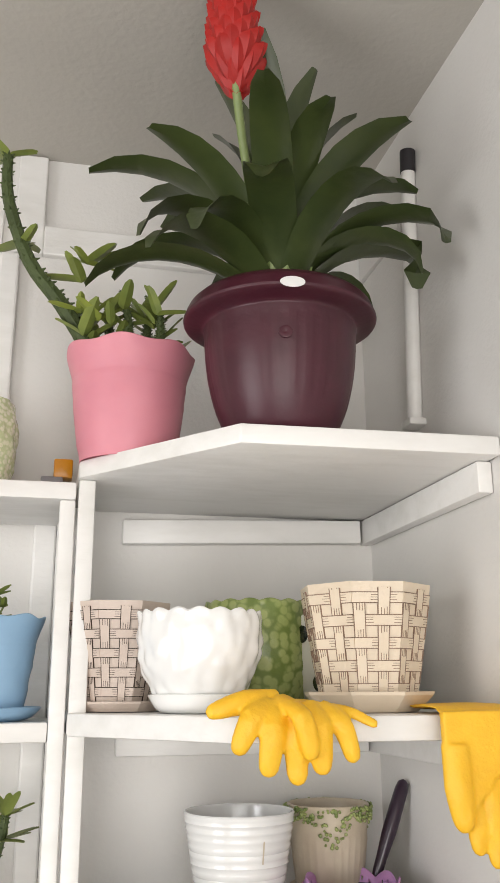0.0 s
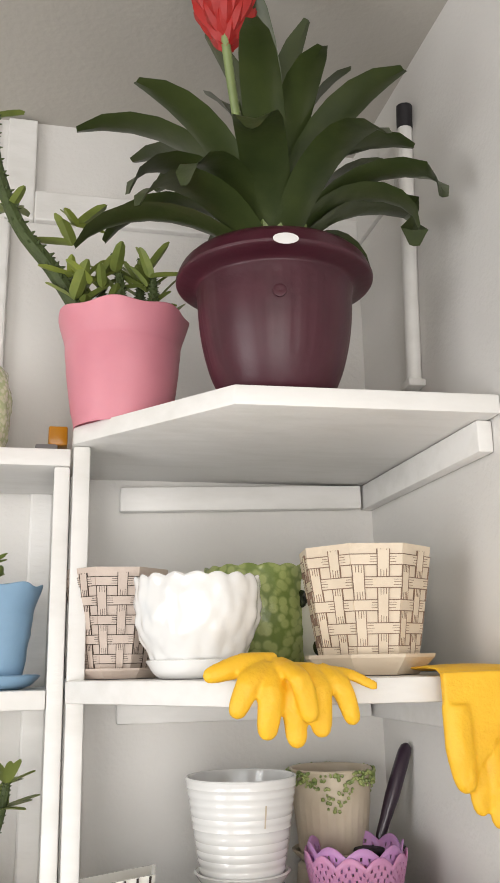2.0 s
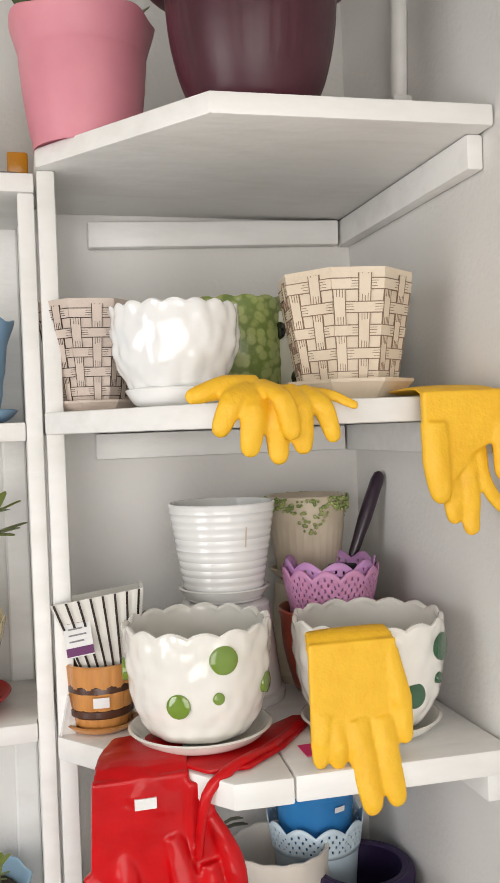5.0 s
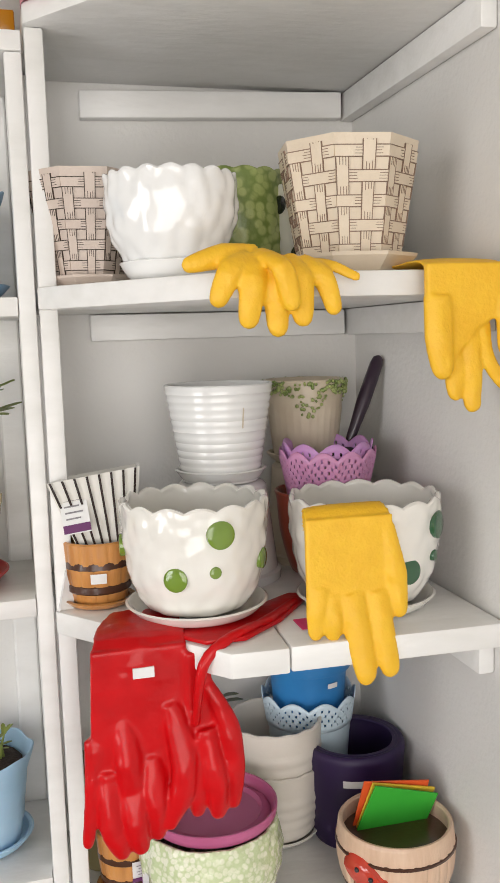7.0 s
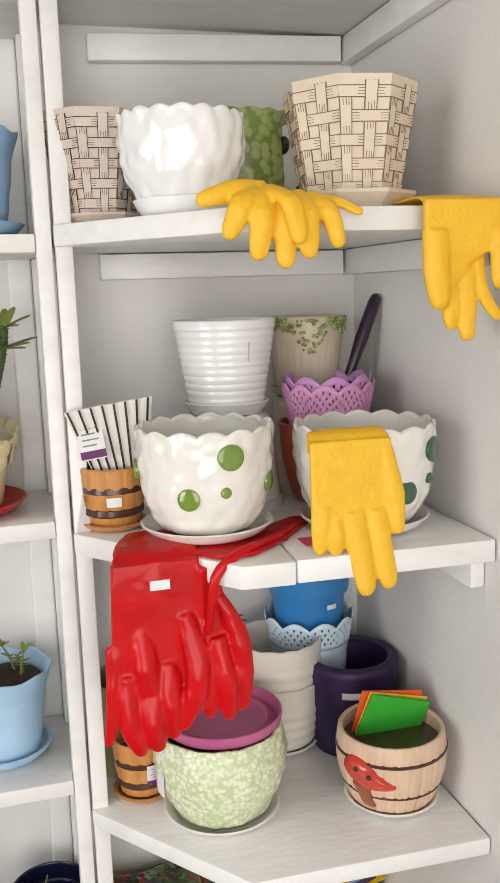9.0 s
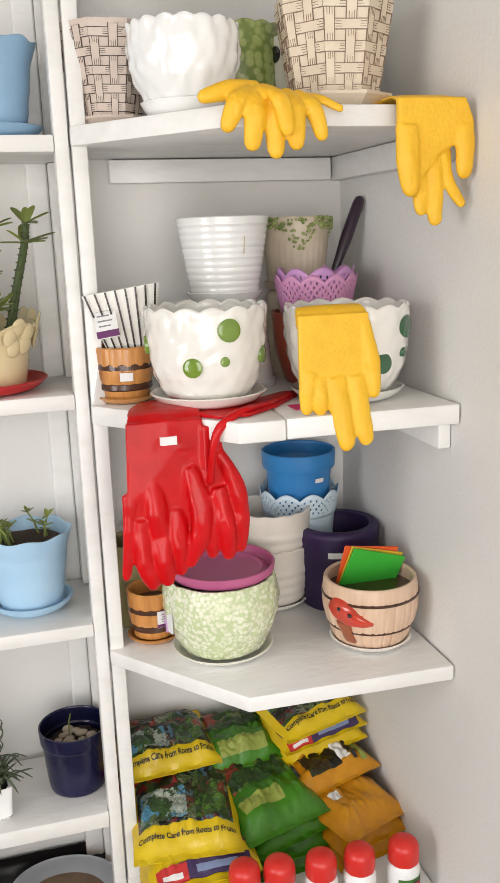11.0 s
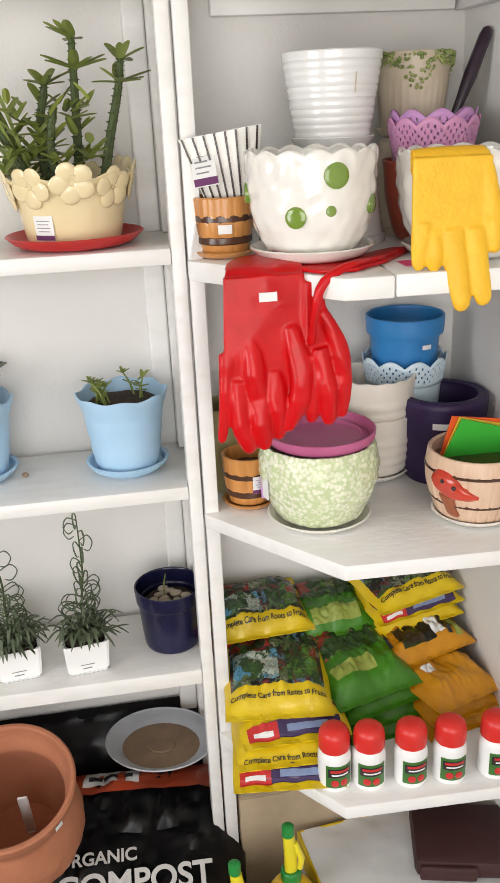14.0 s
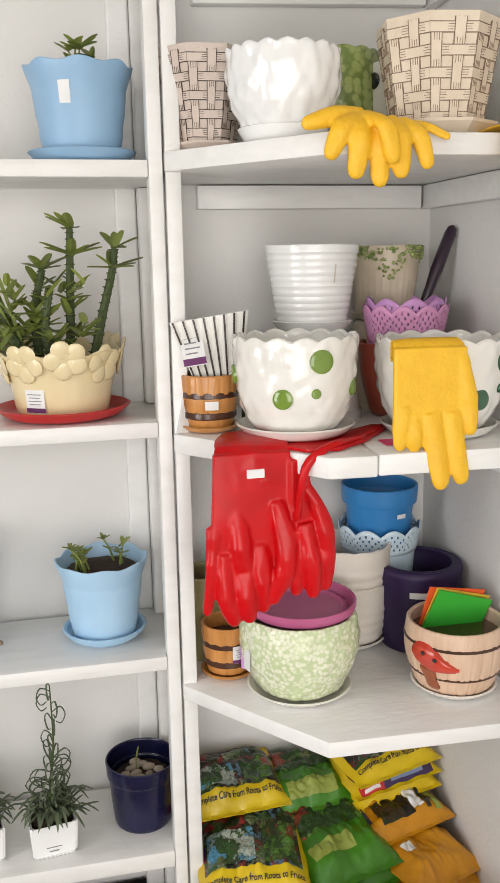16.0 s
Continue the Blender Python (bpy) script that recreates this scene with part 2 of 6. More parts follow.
PHOTO_MIX = photo_mat("vegetable_photo", [(0.03, 0.09, 0.015), (0.20, 0.015, 0.015), (0.08, 0.14, 0.04), (0.015, 0.015, 0.012), (0.10, 0.20, 0.28), (0.26, 0.28, 0.16), (0.012, 0.015, 0.010), (0.05, 0.11, 0.025), (0.20, 0.03, 0.025), (0.02, 0.04, 0.015), (0.14, 0.17, 0.09), (0.03, 0.02, 0.03)], 62)
PHOTO_GREEN = photo_mat("leaf_photo", [(0.06, 0.16, 0.02), (0.28, 0.04, 0.02), (0.10, 0.22, 0.03), (0.16, 0.20, 0.04), (0.02, 0.05, 0.010), (0.03, 0.08, 0.015)], 42)
PHOTO_DARK = photo_mat("dark_photo", [(0.015, 0.015, 0.012), (0.05, 0.03, 0.012), (0.03, 0.05, 0.015), (0.02, 0.016, 0.01)], 40)
BLACK_BAG = mat("black_glossy_plastic", (0.0035, 0.0035, 0.004), 0.3, (0.002, 0.002, 0.0025), 12, 0.5, 0.15, 16, coat=0.0)
BLACK_BAG.node_tree.nodes["Principled BSDF"].inputs["Specular IOR Level"].default_value = 0.25
ORANGE_PRINT = mat("orange_red_print", (0.50, 0.07, 0.022), 0.35, None, 30, 0.5, 0.2, 20)
SILVER_PRINT = mat("silver_lettering", (0.55, 0.54, 0.52), 0.4, (0.48, 0.47, 0.45), 30, 0.5, 0.0)
GREY_DISH = mat("grey_dish", (0.42, 0.44, 0.47), 0.5, (0.34, 0.35, 0.38), 16, 0.5, 0.1)
SILT = mat("dried_silt", (0.28, 0.19, 0.12), 0.85, (0.16, 0.105, 0.065), 30, 0.6, 0.4, 80)
CARDBOARD = mat("cardboard", (0.42, 0.33, 0.22), 0.85, (0.34, 0.26, 0.17), 20, 0.5, 0.2, 60)
FILM = mat("white_box_in_film", (0.72, 0.72, 0.71), 0.25, (0.62, 0.62, 0.60), 12, 0.5, 0.35, 14, coat=0.6)
BROWN_WRAP = mat("dark_brown_wrap", (0.042, 0.011, 0.010), 0.6, (0.026, 0.007, 0.006), 12, 0.5, 0.15, 30)
SPRAY_YELLOW = mat("yellow_bottle_plastic", (0.80, 0.50, 0.015), 0.3, (0.72, 0.42, 0.01), 20, 0.5, 0.04, trans=0.1)
SPRAY_LEMON = mat("lemon_trigger_plastic", (0.78, 0.66, 0.03), 0.3, None, 20, 0.5, 0.04)
SPRAY_GREEN = mat("green_nozzle_plastic", (0.02, 0.25, 0.05), 0.3, None, 20, 0.5, 0.04)
HANDLE = mat("aubergine_handle", (0.022, 0.009, 0.022), 0.3, (0.015, 0.006, 0.015), 20, 0.5, 0.04, coat=0.3)
CARD_GREEN = mat("green_card", (0.04, 0.42, 0.035), 0.55, (0.035, 0.37, 0.03), 30, 0.5, 0.03)
CARD_ORANGE = mat("orange_card", (0.80, 0.11, 0.02), 0.55, None, 30, 0.5, 0.03)
CARD_YELLOW = mat("yellow_card", (0.78, 0.52, 0.04), 0.55, None, 30, 0.5, 0.03)
MAGENTA = mat("magenta_card", (0.72, 0.02, 0.16), 0.5, None, 30, 0.5, 0.03)
OLIVE = mat("olive_ceramic", (0.26, 0.22, 0.10), 0.4, (0.19, 0.15, 0.06), 20, 0.5, 0.15)
PEBBLE = mat("pebbles", (0.42, 0.35, 0.27), 0.7, (0.3, 0.24, 0.18), 30, 0.5, 0.2)
GREEN_POT = mat("green_glaze", (0.22, 0.40, 0.06), 0.25, (0.15, 0.30, 0.04), 20, 0.5, 0.05, coat=0.4)
BLACK_CAP = mat("black_plastic", (0.02, 0.018, 0.022), 0.5, None, 20, 0.5, 0.1)
STRIPE_DARK = mat("dark_stripe_glaze", (0.035, 0.022, 0.02), 0.25, None, 40, 0.5, 0.0, coat=0.4)

# ---- building blocks ----


def link(name, bm, material, smooth=True):
    me = bpy.data.meshes.new(name)
    bmesh.ops.recalc_face_normals(bm, faces=bm.faces)
    bm.to_mesh(me)
    bm.free()
    me.materials.append(material)
    if smooth:
        me.polygons.foreach_set("use_smooth", [True] * len(me.polygons))
        me.set_sharp_from_angle(angle=radians(40))
    return new(name, me)


def part(name, bm, material, parent, label="", smooth=True):
    ob = link(name, bm, material, smooth)
    ob.parent = parent
    if label:
        ob["label"] = label
    return ob


def thing(name, x, y, z, label, category, group="", rz=0.0, kind=""):
    ob = new(name)
    ob.empty_display_size = 0.02
    ob.matrix_world = pose(x, y, z, 0, 0, rz)
    return tagged(ob, label, category, group, kind)


def slab(bm, x0, y0, z0, x1, y1, z1, bevel=0.003):
    made = bmesh.ops.create_cube(bm, size=1)["verts"]
    for v in made:
        v.co = Vector(((x0 + x1) / 2 + v.co.x * (x1 - x0), (y0 + y1) / 2 + v.co.y * (y1 - y0), (z0 + z1) / 2 + v.co.z * (z1 - z0)))
    if bevel:
        edges = list({e for v in made for e in v.link_edges})
        bmesh.ops.bevel(bm, geom=edges, offset=bevel, segments=2, affect="EDGES", profile=0.5)
    return bm


def prism(bm, outline, z0, z1, bevel=0.003):
    """An upright prism over a flat outline."""
    low = [bm.verts.new((x, y, z0)) for x, y in outline]
    high = [bm.verts.new((x, y, z1)) for x, y in outline]
    n = len(outline)
    faces = [bm.faces.new(low[::-1]), bm.faces.new(high)]
    faces += [bm.faces.new((low[i], low[(i + 1) % n], high[(i + 1) % n], high[i])) for i in range(n)]
    if bevel:
        bmesh.ops.bevel(bm, geom=list({e for f in faces for e in f.edges}), offset=bevel, segments=2, affect="EDGES", profile=0.5)
    return bm


def lathe(bm, profile, segs=64, shape=None):
    """Turns (radius, height) pairs round z; shape(angle, along, r, z) may move a point."""
    rings = []
    for i, (r, z) in enumerate(profile):
        ring = []
        for s in range(segs):
            a = 2 * math.pi * s / segs
            rr, zz = shape(a, i / (len(profile) - 1), r, z) if shape else (r, z)
            ring.append(bm.verts.new((rr * math.cos(a), rr * math.sin(a), zz)))
        rings.append(ring)
    for a, b in zip(rings, rings[1:]):
        for s in range(segs):
            bm.faces.new((a[s], a[(s + 1) % segs], b[(s + 1) % segs], b[s]))
    bm.faces.new(rings[0][::-1])
    bm.faces.new(rings[-1])
    return bm


def smooth_profile(points, steps=6):
    """A denser profile through the given points (Catmull-Rom)."""
    pts = [points[0], *points, points[-1]]
    out = []
    for i in range(1, len(pts) - 2):
        p0, p1, p2, p3 = (np.array(p, float) for p in pts[i - 1 : i + 3])
        for s in range(steps):
            t = s / steps
            out.append(tuple(0.5 * (2 * p1 + (p2 - p0) * t + (2 * p0 - 5 * p1 + 4 * p2 - p3) * t * t + (3 * p1 - p0 - 3 * p2 + p3) * t**3)))
    out.append(points[-1])
    return out


def vessel(outer, wall=0.005, floor=0.012, steps=6):
    """Profile of an open pot: up the outside, over the rim, down the inside."""
    up = smooth_profile(outer, steps)
    (rt, zt), inner = up[-1], [(max(r - wall, 0.004), z) for r, z in reversed(up) if z > outer[0][1] + floor]
    return up + [(rt - wall * 0.3, zt + wall * 0.35), (rt - wall * 0.75, zt + wall * 0.3)] + inner


def tube(bm, points, radii, segs=10, squash=1.0, flat=(0, 1, 0)):
    """A closed tube along points; squash flattens it along the direction flat."""
    pts = [Vector(p) for p in points]
    flat = Vector(flat).normalized()
    rings = []
    for i, p in enumerate(pts):
        ahead = (pts[min(i + 1, len(pts) - 1)] - pts[max(i - 1, 0)]).normalized()
        side = Vector((1, 0, 0)) - ahead * ahead.x
        side = side.normalized() if side.length > 0.35 else ahead.cross(flat).normalized()
        up = side.cross(ahead).normalized()
        r = radii[i] if isinstance(radii, (list, tuple)) else radii
        rings.append([bm.verts.new(p + side * (r * math.cos(2 * math.pi * k / segs)) + up * (r * squash * math.sin(2 * math.pi * k / segs))) for k in range(segs)])
    for a, b in zip(rings, rings[1:]):
        for k in range(segs):
            bm.faces.new((a[k], a[(k + 1) % segs], b[(k + 1) % segs], b[k]))
    bm.faces.new(rings[0][::-1])
    bm.faces.new(rings[-1])
    return bm


def curve(points, n=12):
    """n + 1 points of a smooth line through the given ones."""
    out = smooth_profile([tuple(p) for p in points], max(2, n // (len(points) - 1)))
    return [Vector(p) for p in out]


def blade(bm, points, width, fold=0.25, tip=0.15, base=0.6, normal=(0, 0, 1)):
    """A leaf blade of some thickness along points, folded along its midrib."""
    pts = [Vector(p) for p in points]
    n = len(pts) - 1
    rows = []
    for i, p in enumerate(pts):
        ahead = (pts[min(i + 1, n)] - pts[max(i - 1, 0)]).normalized()
        side = ahead.cross(Vector(normal))
        side = side.normalized() if side.length > 1e-4 else Vector((1, 0, 0))
        up = side.cross(ahead)
        t = i / n
        w = width * (base + (1 - base) * min(1, t * 2.5)) * (1 if t < 0.6 else max(tip, math.sqrt(max(0, 1 - ((t - 0.6) / 0.4) ** 2)))) * 0.5
        lift = up * (w * fold)
        rows.append([bm.verts.new(p - side * w + lift), bm.verts.new(p), bm.verts.new(p + side * w + lift), bm.verts.new(p - up * 0.0012)])
    for a, b in zip(rows, rows[1:]):
        for u, v in ((0, 1), (1, 2), (2, 3), (3, 0)):
            bm.faces.new((a[u], a[v], b[v], b[u]))
    return bm


def sticker(bm, w, h, t=0.0006):
    return slab(bm, -w / 2, -t, -h / 2, w / 2, 0, h / 2, 0)


def on_side(ob, r, angle, z, tilt=0.0):
    """Stands a flat part, made in the xz plane, on a round side: 0 degrees faces -y."""
    a = radians(angle)
    ob.matrix_parent_inverse = Matrix.Identity(4)
    ob.matrix_basis = Matrix.Translation((r * math.sin(a), -r * math.cos(a), z)) @ Euler((radians(tilt), 0, a)).to_matrix().to_4x4()
    return ob


def curved_patch(r, w, h, a0, z, tilt=0.0, rows=3, cols=8, lift=0.0008):
    """A patch of label bent round a pot's side."""
    bm = bmesh.new()
    grid = []
    for j in range(rows + 1):
        grid.append([])
        for i in range(cols + 1):
            u, v = (i / cols - 0.5) * w, (j / rows - 0.5) * h
            a = radians(a0) + u / r
            rr = r + lift + v * math.tan(radians(tilt))
            grid[-1].append(bm.verts.new((rr * math.sin(a), -rr * math.cos(a), z + v)))
    for j in range(rows):
        for i in range(cols):
            bm.faces.new((grid[j][i], grid[j][i + 1], grid[j + 1][i + 1], grid[j + 1][i]))
    return bm


def price_tag(parent, r, a0, z, w=0.03, h=0.04, tilt=0.0, foot=True):
    """A shop label: white paper with lines of small print and a plum foot."""
    tag = part("label", curved_patch(r, w, h, a0, z, tilt), LABEL, parent, "white paper shop label with small print")
    for k in range(4):
        zz = h * (0.3 - 0.14 * k)
        part("print_line", curved_patch(r + zz * math.tan(radians(tilt)), w * (0.7 - 0.12 * (k % 2)), h * 0.035, a0, z + zz, tilt, lift=0.0016), GREY_PRINT, tag)
    if foot:
        zz = -h * 0.38
        part("band", curved_patch(r + zz * math.tan(radians(tilt)), w, h * 0.2, a0, z + zz, tilt, lift=0.0016), PLUM, tag)
    return tag


def saucer(name, x, y, z, r, h, material, label, group="saucers under the pots", segs=56):
    ob = thing(name, x, y, z, label, "saucer", group)
    prof = smooth_profile([(r * 0.72, 0), (r * 0.86, h * 0.3), (r, h)], 5) + [(r - 0.003, h + 0.0015), (r - 0.007, h), (r * 0.84, h * 0.5), (r * 0.7, h * 0.32)]
    part("dish", lathe(bmesh.new(), prof, segs), material, ob)
    return ob


def soil(parent, r, z, material=None):
    prof = [(r, z - 0.012), (r, z), (r * 0.8, z + 0.004), (r * 0.4, z + 0.006), (0.004, z + 0.005)]
    return part("soil", lathe(bmesh.new(), prof, 28, lambda a, t, rr, zz: (rr, zz + 0.004 * noise.noise((rr * 60 * math.cos(a), rr * 60 * math.sin(a), zz)))), material or SOIL, parent)


def lettering(text, size, material, parent, m, label="", extrude=0.0006):
    """Letters in the built-in font, as a mesh in the plane that m turns xy to."""
    c = bpy.data.curves.new("lettering", "FONT")
    c.body, c.size, c.extrude, c.align_x, c.offset = text, size, extrude, "CENTER", size * 0.022
    tmp = new("lettering", c)
    me = bpy.data.meshes.new_from_object(tmp.evaluated_get(bpy.context.evaluated_depsgraph_get()))
    bpy.data.objects.remove(tmp)
    me.materials.clear()
    me.materials.append(material)
    ob = new("lettering", me)
    ob.parent = parent
    ob.matrix_basis = m
    if label:
        ob["label"] = label
    return ob

# ---- setting ----
FLOOR_Z = -0.28
TOP = 2.435


def setting(name, bm, material, label="", smooth=False):
    return tagged(link(name, bm, material, smooth), label, "", "", "structure")


setting("floor", slab(bmesh.new(), -2.6, -3.2, FLOOR_Z - 0.1, 0.1, 0.1, FLOOR_Z, 0), FLOOR)
setting("ceiling", slab(bmesh.new(), -2.7, -3.3, TOP, 0.1, 0.1, TOP + 0.1, 0), SHADED_CEILING)
setting("wall_north", slab(bmesh.new(), -2.6, 0, FLOOR_Z, 0.1, 0.1, TOP, 0), WALL)
setting("wall_east", slab(bmesh.new(), 0, -3.3, FLOOR_Z, 0.1, 0, TOP, 0), WALL)
# Unseen west and south walls, added to close the room and limit fill light.
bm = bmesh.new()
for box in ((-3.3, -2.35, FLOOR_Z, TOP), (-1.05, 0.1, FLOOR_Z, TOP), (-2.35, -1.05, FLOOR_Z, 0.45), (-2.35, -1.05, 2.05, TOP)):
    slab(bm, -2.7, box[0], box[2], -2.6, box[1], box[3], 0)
setting("unseen_wall_west", bm, UNSEEN_WALL)
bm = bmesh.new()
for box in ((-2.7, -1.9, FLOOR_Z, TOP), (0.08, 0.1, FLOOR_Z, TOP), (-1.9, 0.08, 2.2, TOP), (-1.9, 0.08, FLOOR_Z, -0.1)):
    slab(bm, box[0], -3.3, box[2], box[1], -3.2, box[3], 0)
setting("unseen_wall_south", bm, UNSEEN_WALL)

# Panelled boards of the back wall: upright battens and the cross rail over the shelves.
bm = bmesh.new()
slab(bm, -0.632, -0.016, 2.241, -0.583, 0.001, TOP - 0.004, 0.003)
slab(bm, -0.583, -0.016, 2.241, -0.001, 0.001, 2.296, 0.003)
slab(bm, -0.672, -0.010, 2.0, -0.652, 0.001, TOP - 0.004, 0.002)
setting("trim_1", bm, SHELF)
bm = bmesh.new()
slab(bm, -0.653, -0.018, 1.80, -0.621, 0.001, 2.238, 0.004)
slab(bm, -0.569, -0.018, FLOOR_Z, -0.533, 0.001, 1.79, 0.004)
slab(bm, -1.245, -0.018, FLOOR_Z, -1.19, 0.001, 2.238, 0.004)
setting("trim_2", bm, SHELF)
setting("trim_3", slab(bmesh.new(), -0.008, -0.20, 2.246, 0.001, -0.018, 2.290, 0.002), WALL)

# Upright white bar with a dark cap on the side wall.
bar = thing("wall_bar", 0, 0, 0, "white upright bar with a black cap fixed to the wall", "bar")
bm = bmesh.new()
tube(bm, [(-0.012, -0.266, 2.325), (-0.012, -0.237, 1.905)], 0.0115, 12)
part("rod", bm, SHELF, bar)
bm = bmesh.new()
tube(bm, [(-0.012, -0.269, 2.360), (-0.012, -0.266, 2.322)], 0.0125, 12)
part("cap", bm, BLACK_CAP, bar, "black plastic cap")
bm = bmesh.new()
slab(bm, -0.028, -0.255, 1.900, 0.0, -0.219, 1.912, 0.003)
part("bracket", bm, SHELF, bar)

# ---- shelving ----
LEFT, VX, FRONT, POST_Y = -0.510, -0.333, -0.455, -0.228
corner = thing("corner_shelf", 0, 0, FLOOR_Z, "white painted wooden corner shelf unit with chamfered boards", "shelf unit")
LEVELS = ((1.797, 1.822), (1.462, 1.490), (1.049, 1.079), (0.639, 0.664), (0.194, 0.219))


def raised(bm):
    bmesh.ops.translate(bm, verts=bm.verts, vec=(0, 0, -FLOOR_Z))
    return bm


for k, (z0, z1) in enumerate(LEVELS):
    outline = [(LEFT, -0.002), (LEFT, POST_Y - 0.006), (VX, FRONT), (-0.003, FRONT - 0.012), (-0.003, -0.002)]
    if k == 2:
        # This board is joined from two pieces.
        part("board", raised(prism(bmesh.new(), [(LEFT, -0.002), (LEFT, POST_Y - 0.006), (VX, FRONT), (-0.2665, FRONT - 0.004), (-0.2385, -0.002)], z0, z1)), SHELF, corner)
        part("board", raised(prism(bmesh.new(), [(-0.2370, -0.002), (-0.2650, FRONT - 0.003), (-0.003, FRONT - 0.012), (-0.003, -0.002)], z0 + 0.001, z1 + 0.001)), SHELF, corner)
    else:
        part("board", raised(prism(bmesh.new(), outline, z0, z1)), SHELF, corner)
    drop = 0.013 if k == 0 else 0.0
    bm = slab(bmesh.new(), -0.430, -0.022, z0 - 0.041, -0.026, -0.001, z0 - 0.0015)
    for v in bm.verts:
        v.co.z -= drop * (-0.026 - v.co.x) / 0.404
    part("back_batten", raised(bm), SHELF, corner)
    part("side_batten", raised(slab(bmesh.new(), -0.022, (-0.438 if k < 3 else -0.25), z0 - 0.042, -0.001, -0.001, z0 - 0.0005)), SHELF, corner)
part("front_post", raised(slab(bmesh.new(), LEFT + 0.001, POST_Y - 0.001, FLOOR_Z, LEFT + 0.024, POST_Y + 0.030, 1.7965)), SHELF, corner)
part("rear_post", raised(slab(bmesh.new(), LEFT + 0.001, -0.034, FLOOR_Z, LEFT + 0.024, -0.003, 1.7965)), SHELF, corner)

side = thing("bookcase", -0.53, 0, FLOOR_Z, "white painted open wooden shelf unit filled with potted plants", "shelf unit")
LEFT_LEVELS = ((1.768, 1.792), (1.455, 1.479), (1.074, 1.098), (0.692, 0.715), (0.331, 0.361))


def moved(bm):
    bmesh.ops.translate(bm, verts=bm.verts, vec=(0.53, 0, -FLOOR_Z))
    return bm


NOTCH = -0.5335
for k, (z0, z1) in enumerate(LEFT_LEVELS):
    if k:
        outline = [(-1.30, -0.02), (-1.30, POST_Y - 0.002), (NOTCH - 0.0005, POST_Y - 0.002), (NOTCH - 0.0005, POST_Y + 0.0345), (-0.5125, POST_Y + 0.0345), (-0.5125, -0.02)]
    else:
        outline = [(-1.30, -0.02), (-1.30, POST_Y - 0.002), (-0.5125, POST_Y - 0.002), (-0.5125, -0.02)]
    part("shelf_board", moved(prism(bmesh.new(), outline, z0, z1, 0.002)), SHELF, side)
part("post", moved(slab(bmesh.new(), NOTCH, POST_Y - 0.001, FLOOR_Z, -0.5125, POST_Y + 0.034, LEFT_LEVELS[0][0] - 0.0005)), SHELF, side)
for x in (NOTCH, -1.30):
    cuts = sorted([FLOOR_Z, *[z for pair in LEFT_LEVELS for z in pair]])
    for a, b in zip(cuts[0::2], cuts[1::2]):
        if x < -1:
            part("post", moved(slab(bmesh.new(), x, POST_Y, a + 0.0005, x + 0.0215, POST_Y + 0.035, b - 0.0005)), SHELF, side)
        part("post", moved(slab(bmesh.new(), x, -0.055, a + 0.0005, x + 0.0215, -0.021, b - 0.0005)), SHELF, side)

# ---- pots ----


def bubbly(amount, scale, low=0.06, high=0.62, scallop=0.0, waves=12, seed=0.0):
    """Moulded bumps on the outside and a wavy rim."""
    def shape(a, t, r, z):
        out = r
        if t < high and t > low:
            d = noise.voronoi((r * scale * math.cos(a) + seed, r * scale * math.sin(a), z * scale))[0]
            out = r + amount * (0.6 - min(1.0, d[0] * 1.4))
        wave = scallop * abs(math.cos(a * waves / 2)) * max(0, min(1, (z - 0.7 * shape.top) / (0.3 * shape.top))) if scallop else 0
        return out, z + wave
    shape.top = 0.12
    return shape


def spotted_pot(x, y, z, r, h, rz, dots, dot_mat, label):
    ob = thing("flower_pot", x, y, z, label, "pot", "spotted flower pots", rz)
    f = bubbly(0.0042, 42, scallop=0.006, waves=15, seed=x)
    f.top = h
    outer = [(r * 0.56, 0.0), (r * 0.70, 0.005), (r * 0.89, h * 0.3), (r * 0.97, h * 0.62), (r * 0.99, h * 0.86), (r, h)]
    pot = part("body", lathe(bmesh.new(), vessel(outer, 0.007), 120, f), CREAM_GLAZE, ob)
    for a, zz, size in dots:
        rr = np.interp(zz, [h * 0.3, h * 0.62, h], [r * 0.89, r * 0.97, r])
        bm = bmesh.new()
        lathe(bm, [(size, -0.008), (size, 0.0036), (size * 0.9, 0.0045), (size * 0.5, 0.0050), (0.001, 0.0052)], 24)
        bmesh.ops.rotate(bm, verts=bm.verts, matrix=Matrix.Rotation(radians(90), 3, "X"))
        on_side(part("spot", bm, dot_mat, ob, "raised glossy green spot"), rr - 0.001, a, zz)
    return ob


spotted_pot(-0.342, -0.318, 1.0970, 0.091, 0.128, 0, ((8, 0.104, 0.0165), (-27, 0.053, 0.014), (4, 0.060, 0.007), (56, 0.063, 0.013), (-96, 0.08, 0.014)), DOT, "cream ceramic flower pot with raised bumps and green spots")
saucer("saucer", -0.342, -0.318, 1.0868, 0.088, 0.017, CREAM_GLAZE, "cream glazed round saucer under a spotted pot")
spotted_pot(-0.128, -0.340, 1.0910, 0.096, 0.126, 0, ((14, 0.050, 0.015), (43, 0.062, 0.007), (44, 0.100, 0.017)), DOT_DARK, "cream ceramic pot with dark green spots and a glove over it")
saucer("saucer", -0.128, -0.340, 1.0805, 0.088, 0.017, CREAM_GLAZE, "cream glazed round saucer under a spotted pot")

